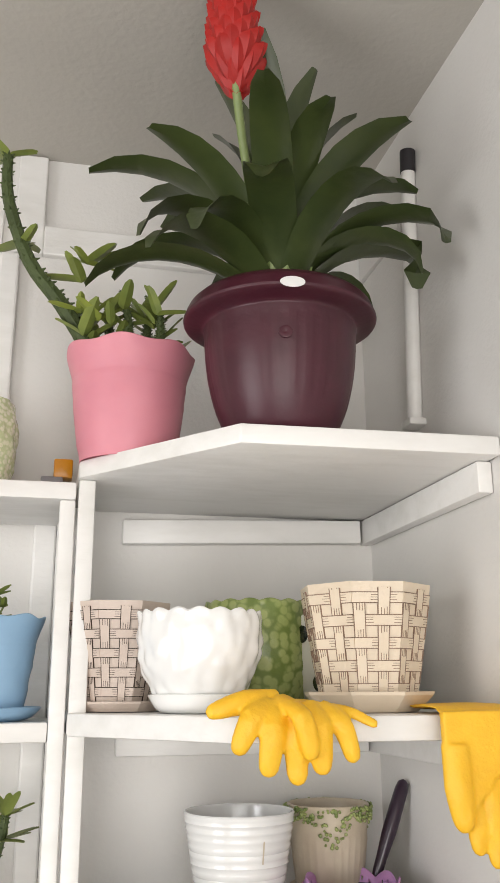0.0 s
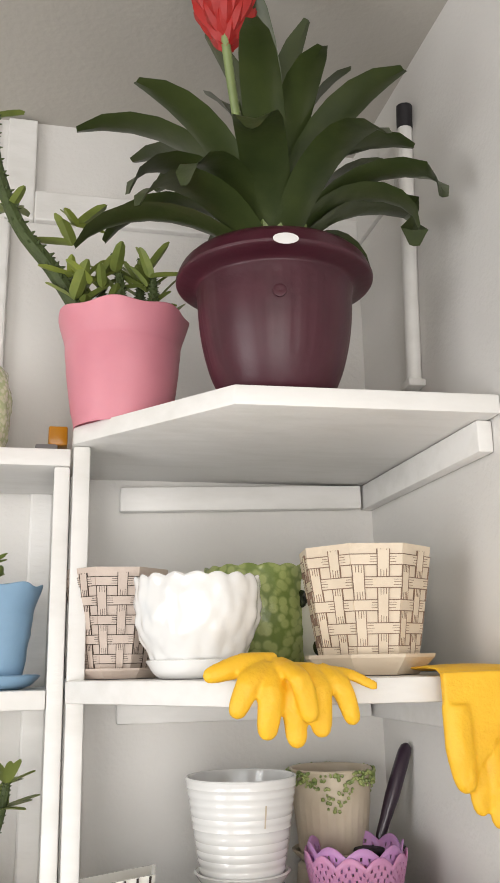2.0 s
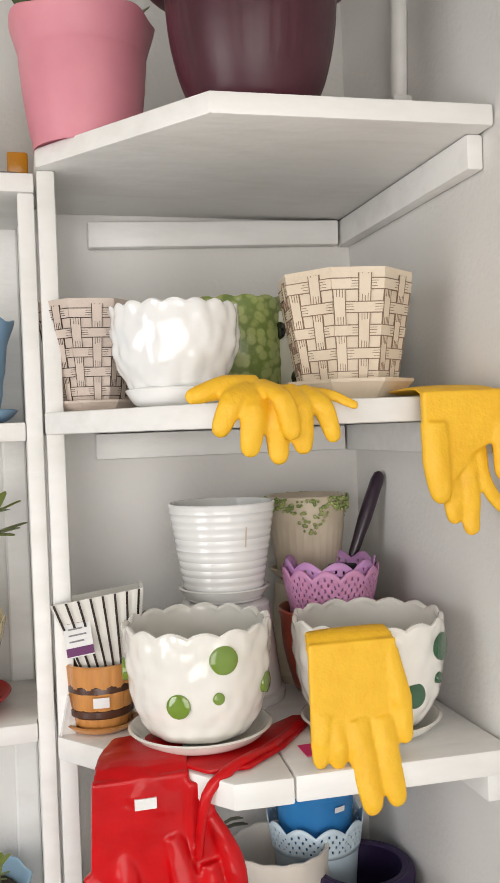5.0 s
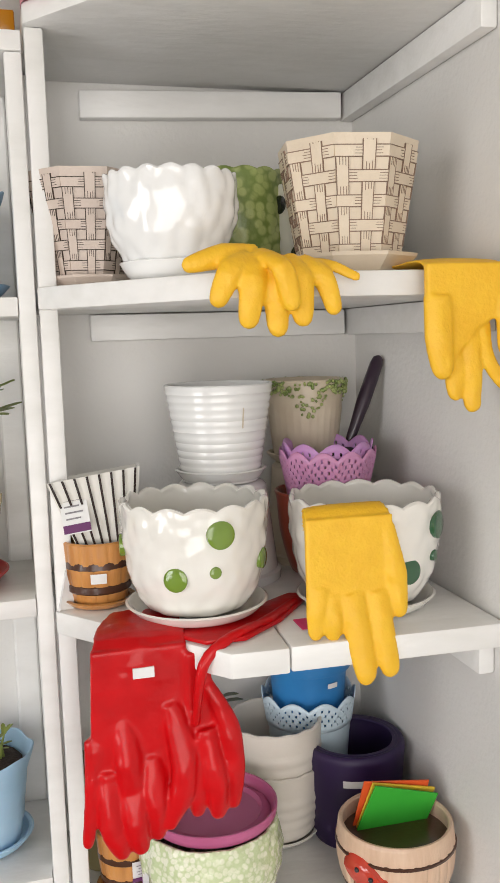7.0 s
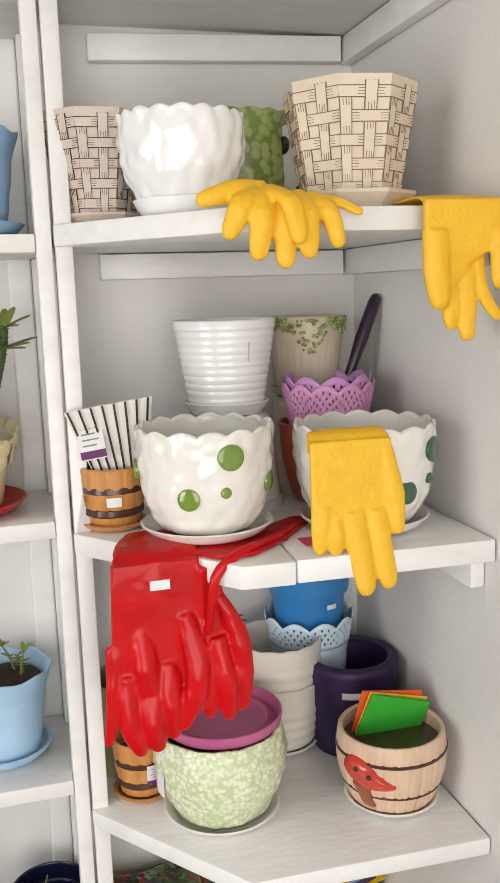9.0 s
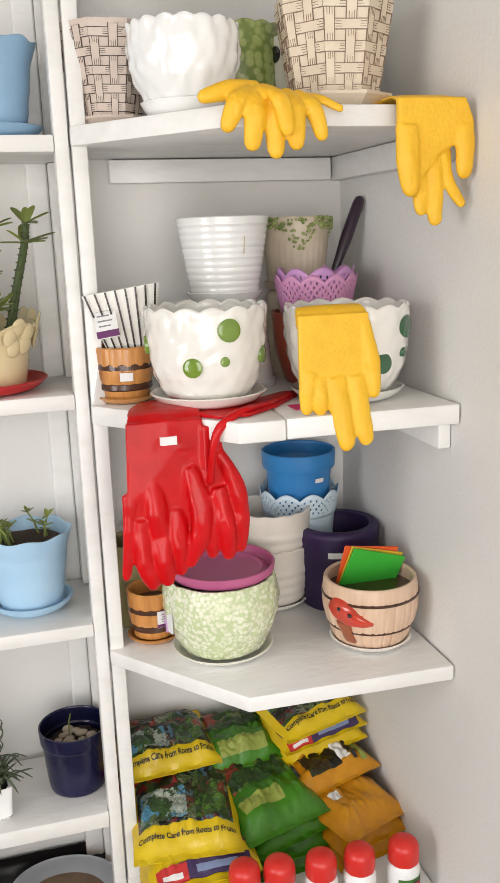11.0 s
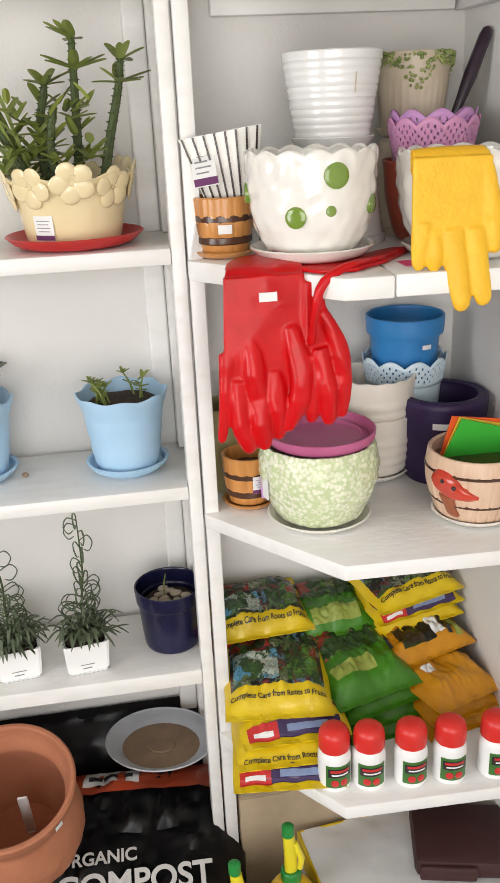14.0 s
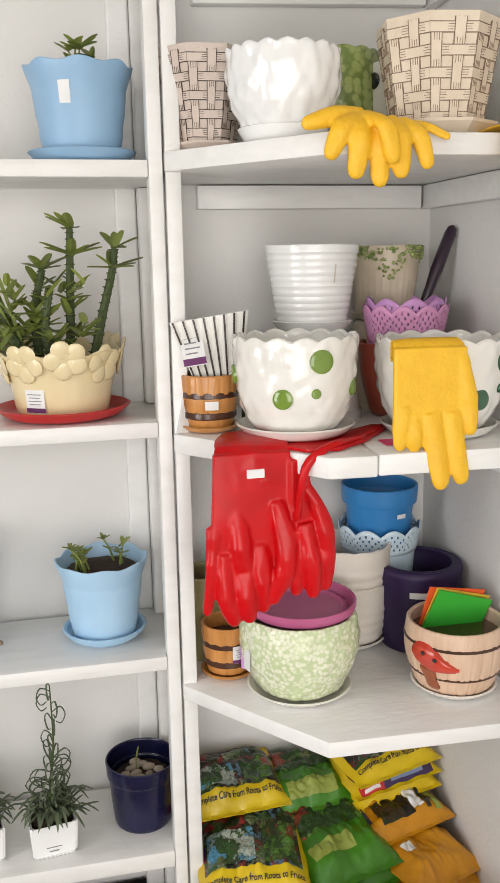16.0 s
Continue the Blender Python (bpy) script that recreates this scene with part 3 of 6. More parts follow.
ob = thing("flower_pot", -0.352, -0.300, 1.508, "white glazed ceramic pot covered in moulded bumps", "pot", "pots on the second shelf")
f = bubbly(0.0048, 46, scallop=0.0045, waves=18, seed=3)
f.top = 0.098
part("body", lathe(bmesh.new(), vessel([(0.046, 0), (0.058, 0.006), (0.073, 0.035), (0.0795, 0.072), (0.0785, 0.100)], 0.006), 150, f), WHITE_GLAZE, ob)
saucer("saucer", -0.352, -0.300, 1.491, 0.064, 0.021, WHITE_GLAZE, "white glazed round saucer")

ob = thing("flower_pot", -0.243, -0.165, 1.491, "green ceramic pot with a cobbled leaf surface", "pot", "pots on the second shelf")
f = bubbly(0.0030, 85, scallop=0.004, waves=16, seed=9)
f.top = 0.146
part("body", lathe(bmesh.new(), vessel([(0.052, 0), (0.064, 0.006), (0.079, 0.045), (0.083, 0.09), (0.077, 0.143)], 0.006), 120, f), GREEN_CER, ob)

ob = thing("flower_pot", -0.116, -0.205, 1.491, "cream ceramic pot with dark spots half hidden behind another", "pot", "pots on the second shelf")
part("body", lathe(bmesh.new(), vessel([(0.055, 0), (0.068, 0.006), (0.084, 0.05), (0.086, 0.10), (0.084, 0.125)], 0.006), 64), CREAM_GLAZE, ob)
for a, zz, size in ((-50, 0.035, 0.012), (-70, 0.10, 0.012), (52, 0.052, 0.014)):
    bm = bmesh.new()
    lathe(bm, [(size, -0.01), (size, 0.003), (size * 0.8, 0.005), (0.001, 0.006)], 20)
    bmesh.ops.rotate(bm, verts=bm.verts, matrix=Matrix.Rotation(radians(90), 3, "X"))
    on_side(part("spot", bm, DOT_BLACK, ob, "black glazed spot"), 0.081 if zz < 0.05 else 0.084, a, zz)


def woven_pot(x, y, z, r0, r1, h, rz, material, label, sides=8, rows=5, ink=INK):
    """Faceted ceramic pot with a basket weave: raised strips, scored edges and ticks where a strip dips under."""
    ob = thing("flower_pot", x, y, z, label, "pot", "woven-pattern pots", rz)
    prof = [(r0, 0), (r0, 0.001), (r1, h - 0.006), (r1 * 1.01, h), (r1 * 0.94, h), (r1 * 0.92, h - 0.02), (r0 * 0.85, 0.012)]
    part("body", lathe(bmesh.new(), prof, sides), material, ob, smooth=False)
    strips, lines = bmesh.new(), bmesh.new()
    cols = 2 * sides

    def at(c, v, lift):
        s, u = int(c // 2), c / 2 - c // 2
        if u == 0 and at.end:
            s, u = s - 1, 1.0
        a0, a1 = 2 * math.pi * s / sides, 2 * math.pi * (s + 1) / sides
        r = r0 + (r1 - r0) * v
        p = Vector((math.cos(a0), math.sin(a0), 0)).lerp(Vector((math.cos(a1), math.sin(a1), 0)), u) * r
        out = Vector((math.cos((a0 + a1) / 2), math.sin((a0 + a1) / 2), 0))
        return p + out * lift + Vector((0, 0, v * (h - 0.006)))

    def patch(bm, c0, c1, v0, v1, lift):
        v0, v1 = max(0.004, v0), min(0.992, v1)
        if v1 - v0 < 0.002:
            return
        cut = math.floor(c0 / 2 + 1) * 2
        for a, b in ((c0, min(c1, cut)), (cut, c1)):
            if b - a < 1e-4:
                continue
            top, low = [], []
            for c, v, e in ((a, v0, False), (b, v0, True), (b, v1, True), (a, v1, False)):
                at.end = e
                top.append(bm.verts.new(at(c, v, lift)))
                low.append(bm.verts.new(at(c, v, -0.0008)))
            bm.faces.new(top)
            for i in range(4):
                bm.faces.new((low[i], low[(i + 1) % 4], top[(i + 1) % 4], top[i]))

    wu, wv, lu, lv = 0.235, 0.235, 0.017, 0.019
    for i in range(cols):
        c = i + 0.26 + cols
        for j in range(rows):
            m = j + 0.5
            if (i + j) % 2:
                patch(strips, c - wu, c + wu, (m - 1 + wv) / rows, (m + 1 - wv) / rows, 0.0014)
                for e in (-wu, wu):
                    patch(lines, c + e - lu, c + e + lu, (m - 1 + wv) / rows, (m + 1 - wv) / rows, 0.0017)
                for q in (-0.10, 0.02, 0.13):
                    k = 0.34 + 0.10 * noise.noise((i * 3.1, j * 1.7, q * 30))
                    patch(lines, c + q - lu * 0.6, c + q + lu * 0.6, (m - 1 + wv) / rows, (m - 1 + wv + k) / rows, 0.0019)
                    patch(lines, c + q - lu * 0.6, c + q + lu * 0.6, (m + 1 - wv - k) / rows, (m + 1 - wv) / rows, 0.0019)
            else:
                patch(strips, c - 1 + wu, c + 1 - wu, (m - wv) / rows, (m + wv) / rows, 0.0012)
                for e in (-wv, wv):
                    patch(lines, c - 1 + wu, c + 1 - wu, (m + e - lv) / rows, (m + e + lv) / rows, 0.0016)
                for q in (-0.11, 0.01, 0.12):
                    k = 0.30 + 0.10 * noise.noise((i * 2.3, j * 4.1, q * 30))
                    patch(lines, c - 1 + wu, c - 1 + wu + k, (m + q - lv * 0.55) / rows, (m + q + lv * 0.55) / rows, 0.0018)
                    patch(lines, c + 1 - wu - k, c + 1 - wu, (m + q - lv * 0.55) / rows, (m + q + lv * 0.55) / rows, 0.0018)
    part("weave", strips, material, ob, "raised basket-weave strips", False)
    part("scoring", lines, ink, ob, "dark scored lines", False)
    return ob


woven_pot(-0.142, -0.335, 1.5045, 0.061, 0.0845, 0.140, 14, STRAW, "tall straw-coloured octagonal ceramic pot with a basket-weave pattern", ink=SOFT_INK)
ob = thing("saucer", -0.142, -0.335, 1.491, "straw-coloured octagonal ceramic saucer", "saucer", "saucers under the pots", 11)
part("dish", lathe(bmesh.new(), [(0.062, 0), (0.083, 0.020), (0.084, 0.024), (0.077, 0.024), (0.062, 0.012)], 8), STRAW, ob, smooth=False)
woven_pot(-0.446, -0.186, 1.5035, 0.050, 0.074, 0.128, 20, PINKISH, "pinkish ceramic pot with a dark basket-weave pattern")
ob = thing("saucer", -0.440, -0.190, 1.491, "pinkish octagonal ceramic saucer", "saucer", "saucers under the pots", 20)
part("dish", lathe(bmesh.new(), [(0.050, 0), (0.062, 0.010), (0.063, 0.013), (0.057, 0.013), (0.050, 0.010)], 8), PINKISH, ob, smooth=False)

# White ribbed pot standing on an upturned one, and its neighbours at the back of the third shelf.
ob = thing("upturned_pot", -0.268, -0.150, 1.080, "white glazed pot standing upside down as a support", "pot", "pots on the third shelf")
part("body", lathe(bmesh.new(), [(0.082, 0), (0.083, 0.012), (0.078, 0.015), (0.064, 0.134), (0.058, 0.139), (0.02, 0.139)], 56), WHITE_GLAZE, ob)
saucer("saucer", -0.268, -0.150, 1.2200, 0.065, 0.018, WHITE_GLAZE, "white glazed round saucer on an upturned pot")
ob = thing("flower_pot", -0.268, -0.150, 1.2285, "white ribbed conical ceramic pot with a small brown drip", "pot", "pots on the third shelf")
outer = [(0.053, 0.0), (0.056, 0.003), (0.0765, 0.128)]
prof = vessel(outer, 0.005, steps=40)
part("body", lathe(bmesh.new(), prof, 72, lambda a, t, r, z: (r + (0.0009 * math.sin(z * 2 * math.pi / 0.0105) if t < 0.66 and 0.005 < z < 0.119 else 0), z)), WHITE_GLAZE, ob)
part("drip", curved_patch(0.0705, 0.0022, 0.028, 14, 0.085, 9), PALE_STONE, ob, "thin brown drip stain")

ob = thing("upturned_pot", -0.120, -0.088, 1.080, "pale ceramic pot standing upside down as a support", "pot", "pots on the third shelf")
part("body", lathe(bmesh.new(), [(0.066, 0), (0.067, 0.012), (0.062, 0.015), (0.052, 0.144), (0.046, 0.150), (0.02, 0.150)], 48), PALE_STONE, ob)
saucer("saucer", -0.120, -0.088, 1.2310, 0.060, 0.014, PALE_STONE, "pale ceramic saucer on an upturned pot")
ob = thing("flower_pot", -0.120, -0.088, 1.2385, "pale fluted ceramic pot with green cress moulded round its rim", "pot", "pots on the third shelf")
prof = vessel([(0.044, 0), (0.047, 0.004), (0.054, 0.06), (0.061, 0.116)], 0.005)
part("body", lathe(bmesh.new(), prof, 90, lambda a, t, r, z: (r + (0.0016 * abs(math.sin(a * 15)) if t < 0.45 else 0), z)), PALE_STONE, ob)
random.seed(5)
bm = bmesh.new()
for k in range(420):
    a = random.uniform(0, 2 * math.pi)
    depth = 0.020 + 0.036 * max(0, math.sin(a * 3 + 0.6)) ** 1.5
    zz = 0.116 - random.random() * depth
    r = 0.047 + 0.014 * zz / 0.116 + 0.0035
    bmesh.ops.create_icosphere(bm, subdivisions=1, radius=random.uniform(0.0020, 0.0034), matrix=Matrix.Translation((r * math.cos(a), r * math.sin(a), zz)))
part("leaf_rim", bm, GREEN_CER, ob, "green moulded leaves round the rim")


def lace_band(bm, r0, r1, z0, z1, lobes, cols, rows):
    """Openwork: a net of square bars with round holes, ending in scallops."""
    grid = {}
    for j in range(rows + 1):
        for i in range(cols):
            a = 2 * math.pi * i / cols
            top = z1 + (0.012 * abs(math.sin(a * lobes / 2)) if lobes else 0)
            v = j / rows
            r = r0 + (r1 - r0) * v
            grid[i, j] = bm.verts.new((r * math.cos(a), r * math.sin(a), z0 + (top - z0) * v))
    for j in range(rows):
        for i in range(cols):
            k = (i + 1) % cols
            q = [grid[i, j], grid[k, j], grid[k, j + 1], grid[i, j + 1]]
            face = bm.faces.new(q)
            if 0 < j < rows - 1 and (i + j) % 2:
                c = face.calc_center_median()
                inner = [bm.verts.new(v.co.lerp(c, 0.42)) for v in q]
                bm.faces.remove(face)
                for n in range(4):
                    bm.faces.new((q[n], q[(n + 1) % 4], inner[(n + 1) % 4], inner[n]))
    return bm


def solid(ob, thickness):
    m = ob.modifiers.new("thickness", "SOLIDIFY")
    m.thickness, m.offset = thickness, 0
    return ob


ob = thing("flower_pot", -0.117, -0.172, 1.081, "rusty red ceramic pot holding a lilac lace basket", "pot", "pots on the third shelf")
part("body", lathe(bmesh.new(), vessel([(0.045, 0), (0.055, 0.006), (0.069, 0.06), (0.073, 0.105), (0.076, 0.118)], 0.006), 56), RED_POT, ob)
ob = thing("lace_basket", -0.117, -0.178, 1.158, "lilac plastic basket pot with a pierced scalloped lace rim", "basket", "pots on the third shelf")
part("cup", lathe(bmesh.new(), vessel([(0.045, 0), (0.050, 0.003), (0.060, 0.042)], 0.003), 48), LILAC_PINK, ob)
solid(part("lace_rim", lace_band(bmesh.new(), 0.058, 0.069, 0.041, 0.092, 11, 88, 8), LILAC_PINK, ob, "pierced lace rim with scalloped edge"), 0.002)
solid(part("inner_lace_rim", lace_band(bmesh.new(), 0.052, 0.0645, 0.044, 0.103, 9, 72, 8), LILAC, ob, "lilac pierced inner rim"), 0.002)

trowel = thing("hand_trowel", 0, 0, 0, "hand trowel with a dark aubergine handle standing in a pot", "trowel")
ax = Vector((-0.063, -0.125, 1.258))
bx = Vector((-0.008, -0.115, 1.387))
d = (bx - ax)
bm = bmesh.new()
tube(bm, [ax + d * t for t in (0, 0.08, 0.2, 0.45, 0.7, 0.9, 0.97, 1.0)], [0.006, 0.0075, 0.008, 0.0105, 0.0105, 0.010, 0.008, 0.003], 14)
part("handle", bm, HANDLE, trowel)
bm = bmesh.new()
tube(bm, [ax - d * 0.55, ax - d * 0.3, ax + d * 0.04], [0.004, 0.0045, 0.0045], 10)
part("shank", bm, BLACK_CAP, trowel)
bm = bmesh.new()
tube(bm, [ax - d * 0.95, ax - d * 0.75, ax - d * 0.45, ax - d * 0.35], [0.006, 0.022, 0.026, 0.008], 16, 0.25)
part("blade", bm, BLACK_CAP, trowel)
bm = bmesh.new()
slab(bm, -0.105, -0.150, 1.240, -0.030, -0.105, 1.254, 0.004)
part("collar", bm, BLACK_CAP, trowel)


def barrel(x, y, z, r, h, label, rz=0, group="wooden barrel pots"):
    ob = thing("barrel_pot", x, y, z, label, "pot", group, rz)
    staves = 14
    f = lambda a, t, rr, zz: (rr * (1 + 0.03 * abs(math.sin(a * staves / 2)) ** 0.35), zz)
    part("body", lathe(bmesh.new(), vessel([(r * 0.78, 0), (r * 0.80, 0.004), (r * 0.93, h * 0.4), (r * 0.97, h * 0.7), (r, h)], 0.006), 112, f), WOOD, ob, "varnished orange-brown staves")
    for zz in (0.16, 0.56):
        rr = r * (0.84 + 0.14 * zz) * 1.035
        part("hoop", lathe(bmesh.new(), [(rr, h * zz), (rr + 0.002, h * zz + 0.002), (rr + 0.002, h * zz + 0.010), (rr, h * zz + 0.012)], 56), WOOD_DARK, ob, "dark glazed hoop")
    return ob


b1 = barrel(-0.452, -0.215, 1.088, 0.045, 0.078, "small varnished wooden barrel pot with a dark hoop and price sticker")
part("price_sticker", curved_patch(0.0475, 0.020, 0.013, -5, 0.036, 3), LABEL, b1, "blank white sticker")
saucer("saucer", -0.452, -0.215, 1.080, 0.047, 0.009, WOOD, "varnished brown saucer under a barrel pot")
card = thing("price_card", -0.506, -0.226, 1.080, "small white card leaning against the shelf post", "card")
bm = bmesh.new()
slab(bm, -0.0008, -0.012, 0, 0.0008, 0.012, 0.052, 0)
bmesh.ops.rotate(bm, verts=bm.verts, matrix=Matrix.Rotation(radians(12), 3, "Y"))
part("sheet", bm, LABEL, card)

# Striped square pot lying in the barrel, with its label.
ob = thing("striped_pot", -0.445, -0.205, 1.172, "cream ceramic square pot with dark stripes tilted in a barrel pot", "pot")
ob.matrix_world = pose(-0.436, -0.208, 1.150, -6, -8, -6) @ Matrix.Scale(1.3, 4)
prof = [(0.036, 0), (0.038, 0.002), (0.064, 0.078), (0.059, 0.078), (0.034, 0.008)]
bm = lathe(bmesh.new(), prof, 4)
bmesh.ops.rotate(bm, verts=bm.verts, matrix=Matrix.Rotation(radians(45), 3, "Z"))
part("body", bm, CREAM_GLAZE, ob, smooth=False)
for k in range(8):
    u = -0.92 + k * 0.26
    bm = bmesh.new()
    b0, t0 = 0.0385 * 0.7071, 0.0642 * 0.7071
    w = 0.0011
    lo, hi = Vector((u * b0, -b0 - 0.0012, 0.002)), Vector((u * t0, -t0 - 0.0012, 0.0775))
    q = [bm.verts.new(p) for p in (lo - Vector((w, 0, 0)), lo + Vector((w, 0, 0)), hi + Vector((w, 0, 0)), hi - Vector((w, 0, 0)))]
    bm.faces.new(q)
    solid(part("stripe", bm, STRIPE_DARK, ob, smooth=False), 0.0014)
tag = bmesh.new()
slab(tag, -0.013, -0.001, -0.021, 0.013, 0, 0.021, 0)
tag = part("label", tag, LABEL, ob, "white paper shop label with small print")
tag.matrix_basis = pose(-0.024, -0.0415, 0.046, -14, 0, 0)
for k in range(4):
    part("print_line", slab(bmesh.new(), -0.009, -0.0016, 0.011 - k * 0.006, 0.008 - 0.003 * (k % 2), -0.0008, 0.0125 - k * 0.006, 0), GREY_PRINT, tag)
part("band", slab(bmesh.new(), -0.013, -0.0016, -0.020, 0.013, -0.0008, -0.012, 0), PLUM, tag)
sprig = thing("sprig", -0.385, -0.150, 1.080, "small dark green sprig behind the pots", "plant")
bm = bmesh.new()
for k in range(9):
    a = k * 2.4
    blade(bm, curve([(0, 0, 0.10), (0.010 * math.cos(a), 0.010 * math.sin(a), 0.125), (0.022 * math.cos(a), 0.022 * math.sin(a), 0.133 - 0.002 * k)], 6), 0.014)
part("leaves", bm, LEAF_MID, sprig)
part("stem", tube(bmesh.new(), [(0, 0, 0), (0, 0, 0.11)], 0.003, 8), STEM, sprig)
card = thing("magenta_card", -0.215, -0.395, 1.0815, "magenta paper corner under a glove", "card")
part("sheet", slab(bmesh.new(), -0.022, -0.018, 0, 0.022, 0.018, 0.001, 0), MAGENTA, card)

# ---- fourth shelf ----
Z4 = 0.6655
ob = thing("flower_pot", -0.330, -0.287, Z4 + 0.010, "green and white ceramic pot with a moulded flower pattern", "pot", "pots on the fourth shelf")
f = bubbly(0.004, 60, seed=4)
part("body", lathe(bmesh.new(), vessel([(0.060, 0), (0.070, 0.006), (0.090, 0.05), (0.095, 0.085), (0.089, 0.122)], 0.006), 120, f), GREEN_WHITE, ob)
tg = part("label", curved_patch(0.094, 0.020, 0.034, -74, 0.060), LABEL, ob, "white paper label")
saucer("saucer", -0.330, -0.287, Z4, 0.084, 0.012, CREAM_GLAZE, "cream glazed round saucer under a green pot")
ob = thing("plastic_bowl", -0.326, -0.285, Z4 + 0.130, "mauve plastic bowl with a wide rim standing in a green pot", "bowl")
part("bowl", lathe(bmesh.new(), vessel([(0.062, 0), (0.078, 0.002), (0.085, 0.010), (0.0865, 0.020)], 0.004, 0.005) + [(0.066, 0.012), (0.062, 0.007), (0.02, 0.006)], 64), PINK_BOWL, ob)

lady = thing("barrel_pot", -0.089, -0.338, Z4 + 0.009, "pale ceramic barrel pot painted with a red mushroom", "pot", "pots on the fourth shelf", 15)
outer = [(0.054, 0), (0.062, 0.006), (0.076, 0.045), (0.079, 0.075), (0.076, 0.104)]
part("body", lathe(bmesh.new(), vessel(outer, 0.007), 144, lambda a, t, r, z: (r - (0.0016 * (abs(math.sin(a * 13)) < 0.22) + 0.0006 * noise.noise((a * 40, z * 12, 1)) if t < 0.48 else 0), z)), BARREL, lady)
for zz, rr in ((0.028, 0.0715), (0.078, 0.0795)):
    part("hoop", lathe(bmesh.new(), [(rr - 0.001, zz), (rr + 0.0008, zz + 0.001), (rr + 0.0008, zz + 0.004), (rr - 0.001, zz + 0.005)], 64), WOOD_DARK, lady, "dark brown hoop")


def relief(outline, base, lift, rings=4):
    """A low moulded shape on a pot's side: outline in degrees and heights, swelling towards its middle."""
    bm = bmesh.new()
    ca, cz = (sum(p[k] for p in outline) / len(outline) for k in (0, 1))
    pts = [tuple(p) for p in smooth_profile([*outline, outline[0]], 4)[:-1]]
    rows = []
    for k in range(rings):
        t = k / rings
        row = []
        for a, z in pts:
            aa, zz = a + (ca - a) * t, z + (cz - z) * t
            r = float(np.interp(zz, [p[1] for p in base], [p[0] for p in base])) + (-0.002 if k == 0 else lift * math.sqrt(1 - (1 - t) ** 3))
            row.append(bm.verts.new((r * math.sin(radians(aa)), -r * math.cos(radians(aa)), zz)))
        rows.append(row)
    for p, q in zip(rows, rows[1:]):
        for i in range(len(pts)):
            bm.faces.new((p[i], p[(i + 1) % len(pts)], q[(i + 1) % len(pts)], q[i]))
    bm.faces.new(rows[-1])
    return bm


part("mushroom_stem", relief([(-84, 0.052), (-64, 0.047), (-60, 0.028), (-56, 0.010), (-74, 0.008), (-79, 0.03)], outer, 0.005), RUST, lady, "rust-brown mushroom stem")
part("mushroom_cap", relief([(-98, 0.072), (-88, 0.087), (-74, 0.089), (-60, 0.081), (-48, 0.066), (-33, 0.053), (-37, 0.045), (-55, 0.042), (-72, 0.046), (-90, 0.057)], outer, 0.0085), RED_GLAZE, lady, "red glazed mushroom cap")
for a, zz in ((-73, 0.074), (-60, 0.067)):
    ar = radians(a)
    bm = bmesh.new()
    bmesh.ops.create_uvsphere(bm, u_segments=10, v_segments=8, radius=0.0034, matrix=Matrix.Translation((0.0868 * math.sin(ar), -0.0868 * math.cos(ar), zz)))
    part("eye", bm, BLACK_PRINT, lady)
saucer("saucer", -0.089, -0.338, Z4, 0.068, 0.011, CREAM_GLAZE, "cream glazed round saucer under a barrel pot")
for m, material, label in ((pose(-0.084, -0.305, 0.768, 12, 9, 2), CARD_ORANGE, "orange card standing in a barrel pot"), (pose(-0.081, -0.310, 0.764, 12, 15, 4), CARD_YELLOW, "yellow card standing in a barrel pot"), (pose(-0.082, -0.317, 0.762, 13, 17, 3), CARD_GREEN, "green card standing in a barrel pot")):
    ob = thing("colour_card", 0, 0, 0, label, "card", "cards in the barrel pot")
    ob.matrix_world = m
    part("sheet", slab(bmesh.new(), -0.049, -0.0012, -0.052, 0.049, 0.0012, 0.052, 0.0004), material, ob, smooth=False)

b2 = barrel(-0.430, -0.205, Z4 + 0.009, 0.043, 0.080, "small varnished wooden barrel pot with a white label")
price_tag(b2, 0.046, 20, 0.040, 0.034, 0.030, 4)
part("pen", tube(bmesh.new(), [(0.016, -0.052, 0.020), (0.014, -0.053, 0.085)], 0.0045, 10), LILAC, b2, "lilac plastic stick")
saucer("saucer", -0.430, -0.205, Z4, 0.046, 0.009, WOOD, "varnished brown saucer under a barrel pot")

for k, z in enumerate((Z4 + 0.012, Z4 + 0.078)):
    ob = thing("ribbed_pot", -0.196, -0.135, z, "white ribbed ceramic pot in a nested stack", "pot", "stacked ribbed pots")
    prof = vessel([(0.052, 0), (0.058, 0.004), (0.068, 0.05), (0.073, 0.105)], 0.006, steps=16)
    part("body", lathe(bmesh.new(), prof, 72, lambda a, t, r, zz: (r + (0.0024 * abs(math.sin(zz * math.pi / 0.018)) if t < 0.48 else 0), zz + (0.0009 * math.sin(a * 15) if zz > 0.1 else 0))), RIBBED_CREAM, ob)
saucer("saucer", -0.196, -0.135, Z4, 0.066, 0.012, CREAM_GLAZE, "cream glazed round saucer under stacked pots")

ob = thing("flower_pot", -0.081, -0.165, Z4, "dark purple plastic pot with a rolled rim and price sticker", "pot", "pots on the fourth shelf")
part("body", lathe(bmesh.new(), vessel([(0.058, 0), (0.062, 0.004), (0.073, 0.07), (0.078, 0.125), (0.079, 0.142), (0.074, 0.150), (0.066, 0.148)], 0.006), 64), DARK_PURPLE, ob)
part("price_sticker", curved_patch(0.0785, 0.042, 0.011, -16, 0.112, 3), LABEL, ob, "white strip price sticker")

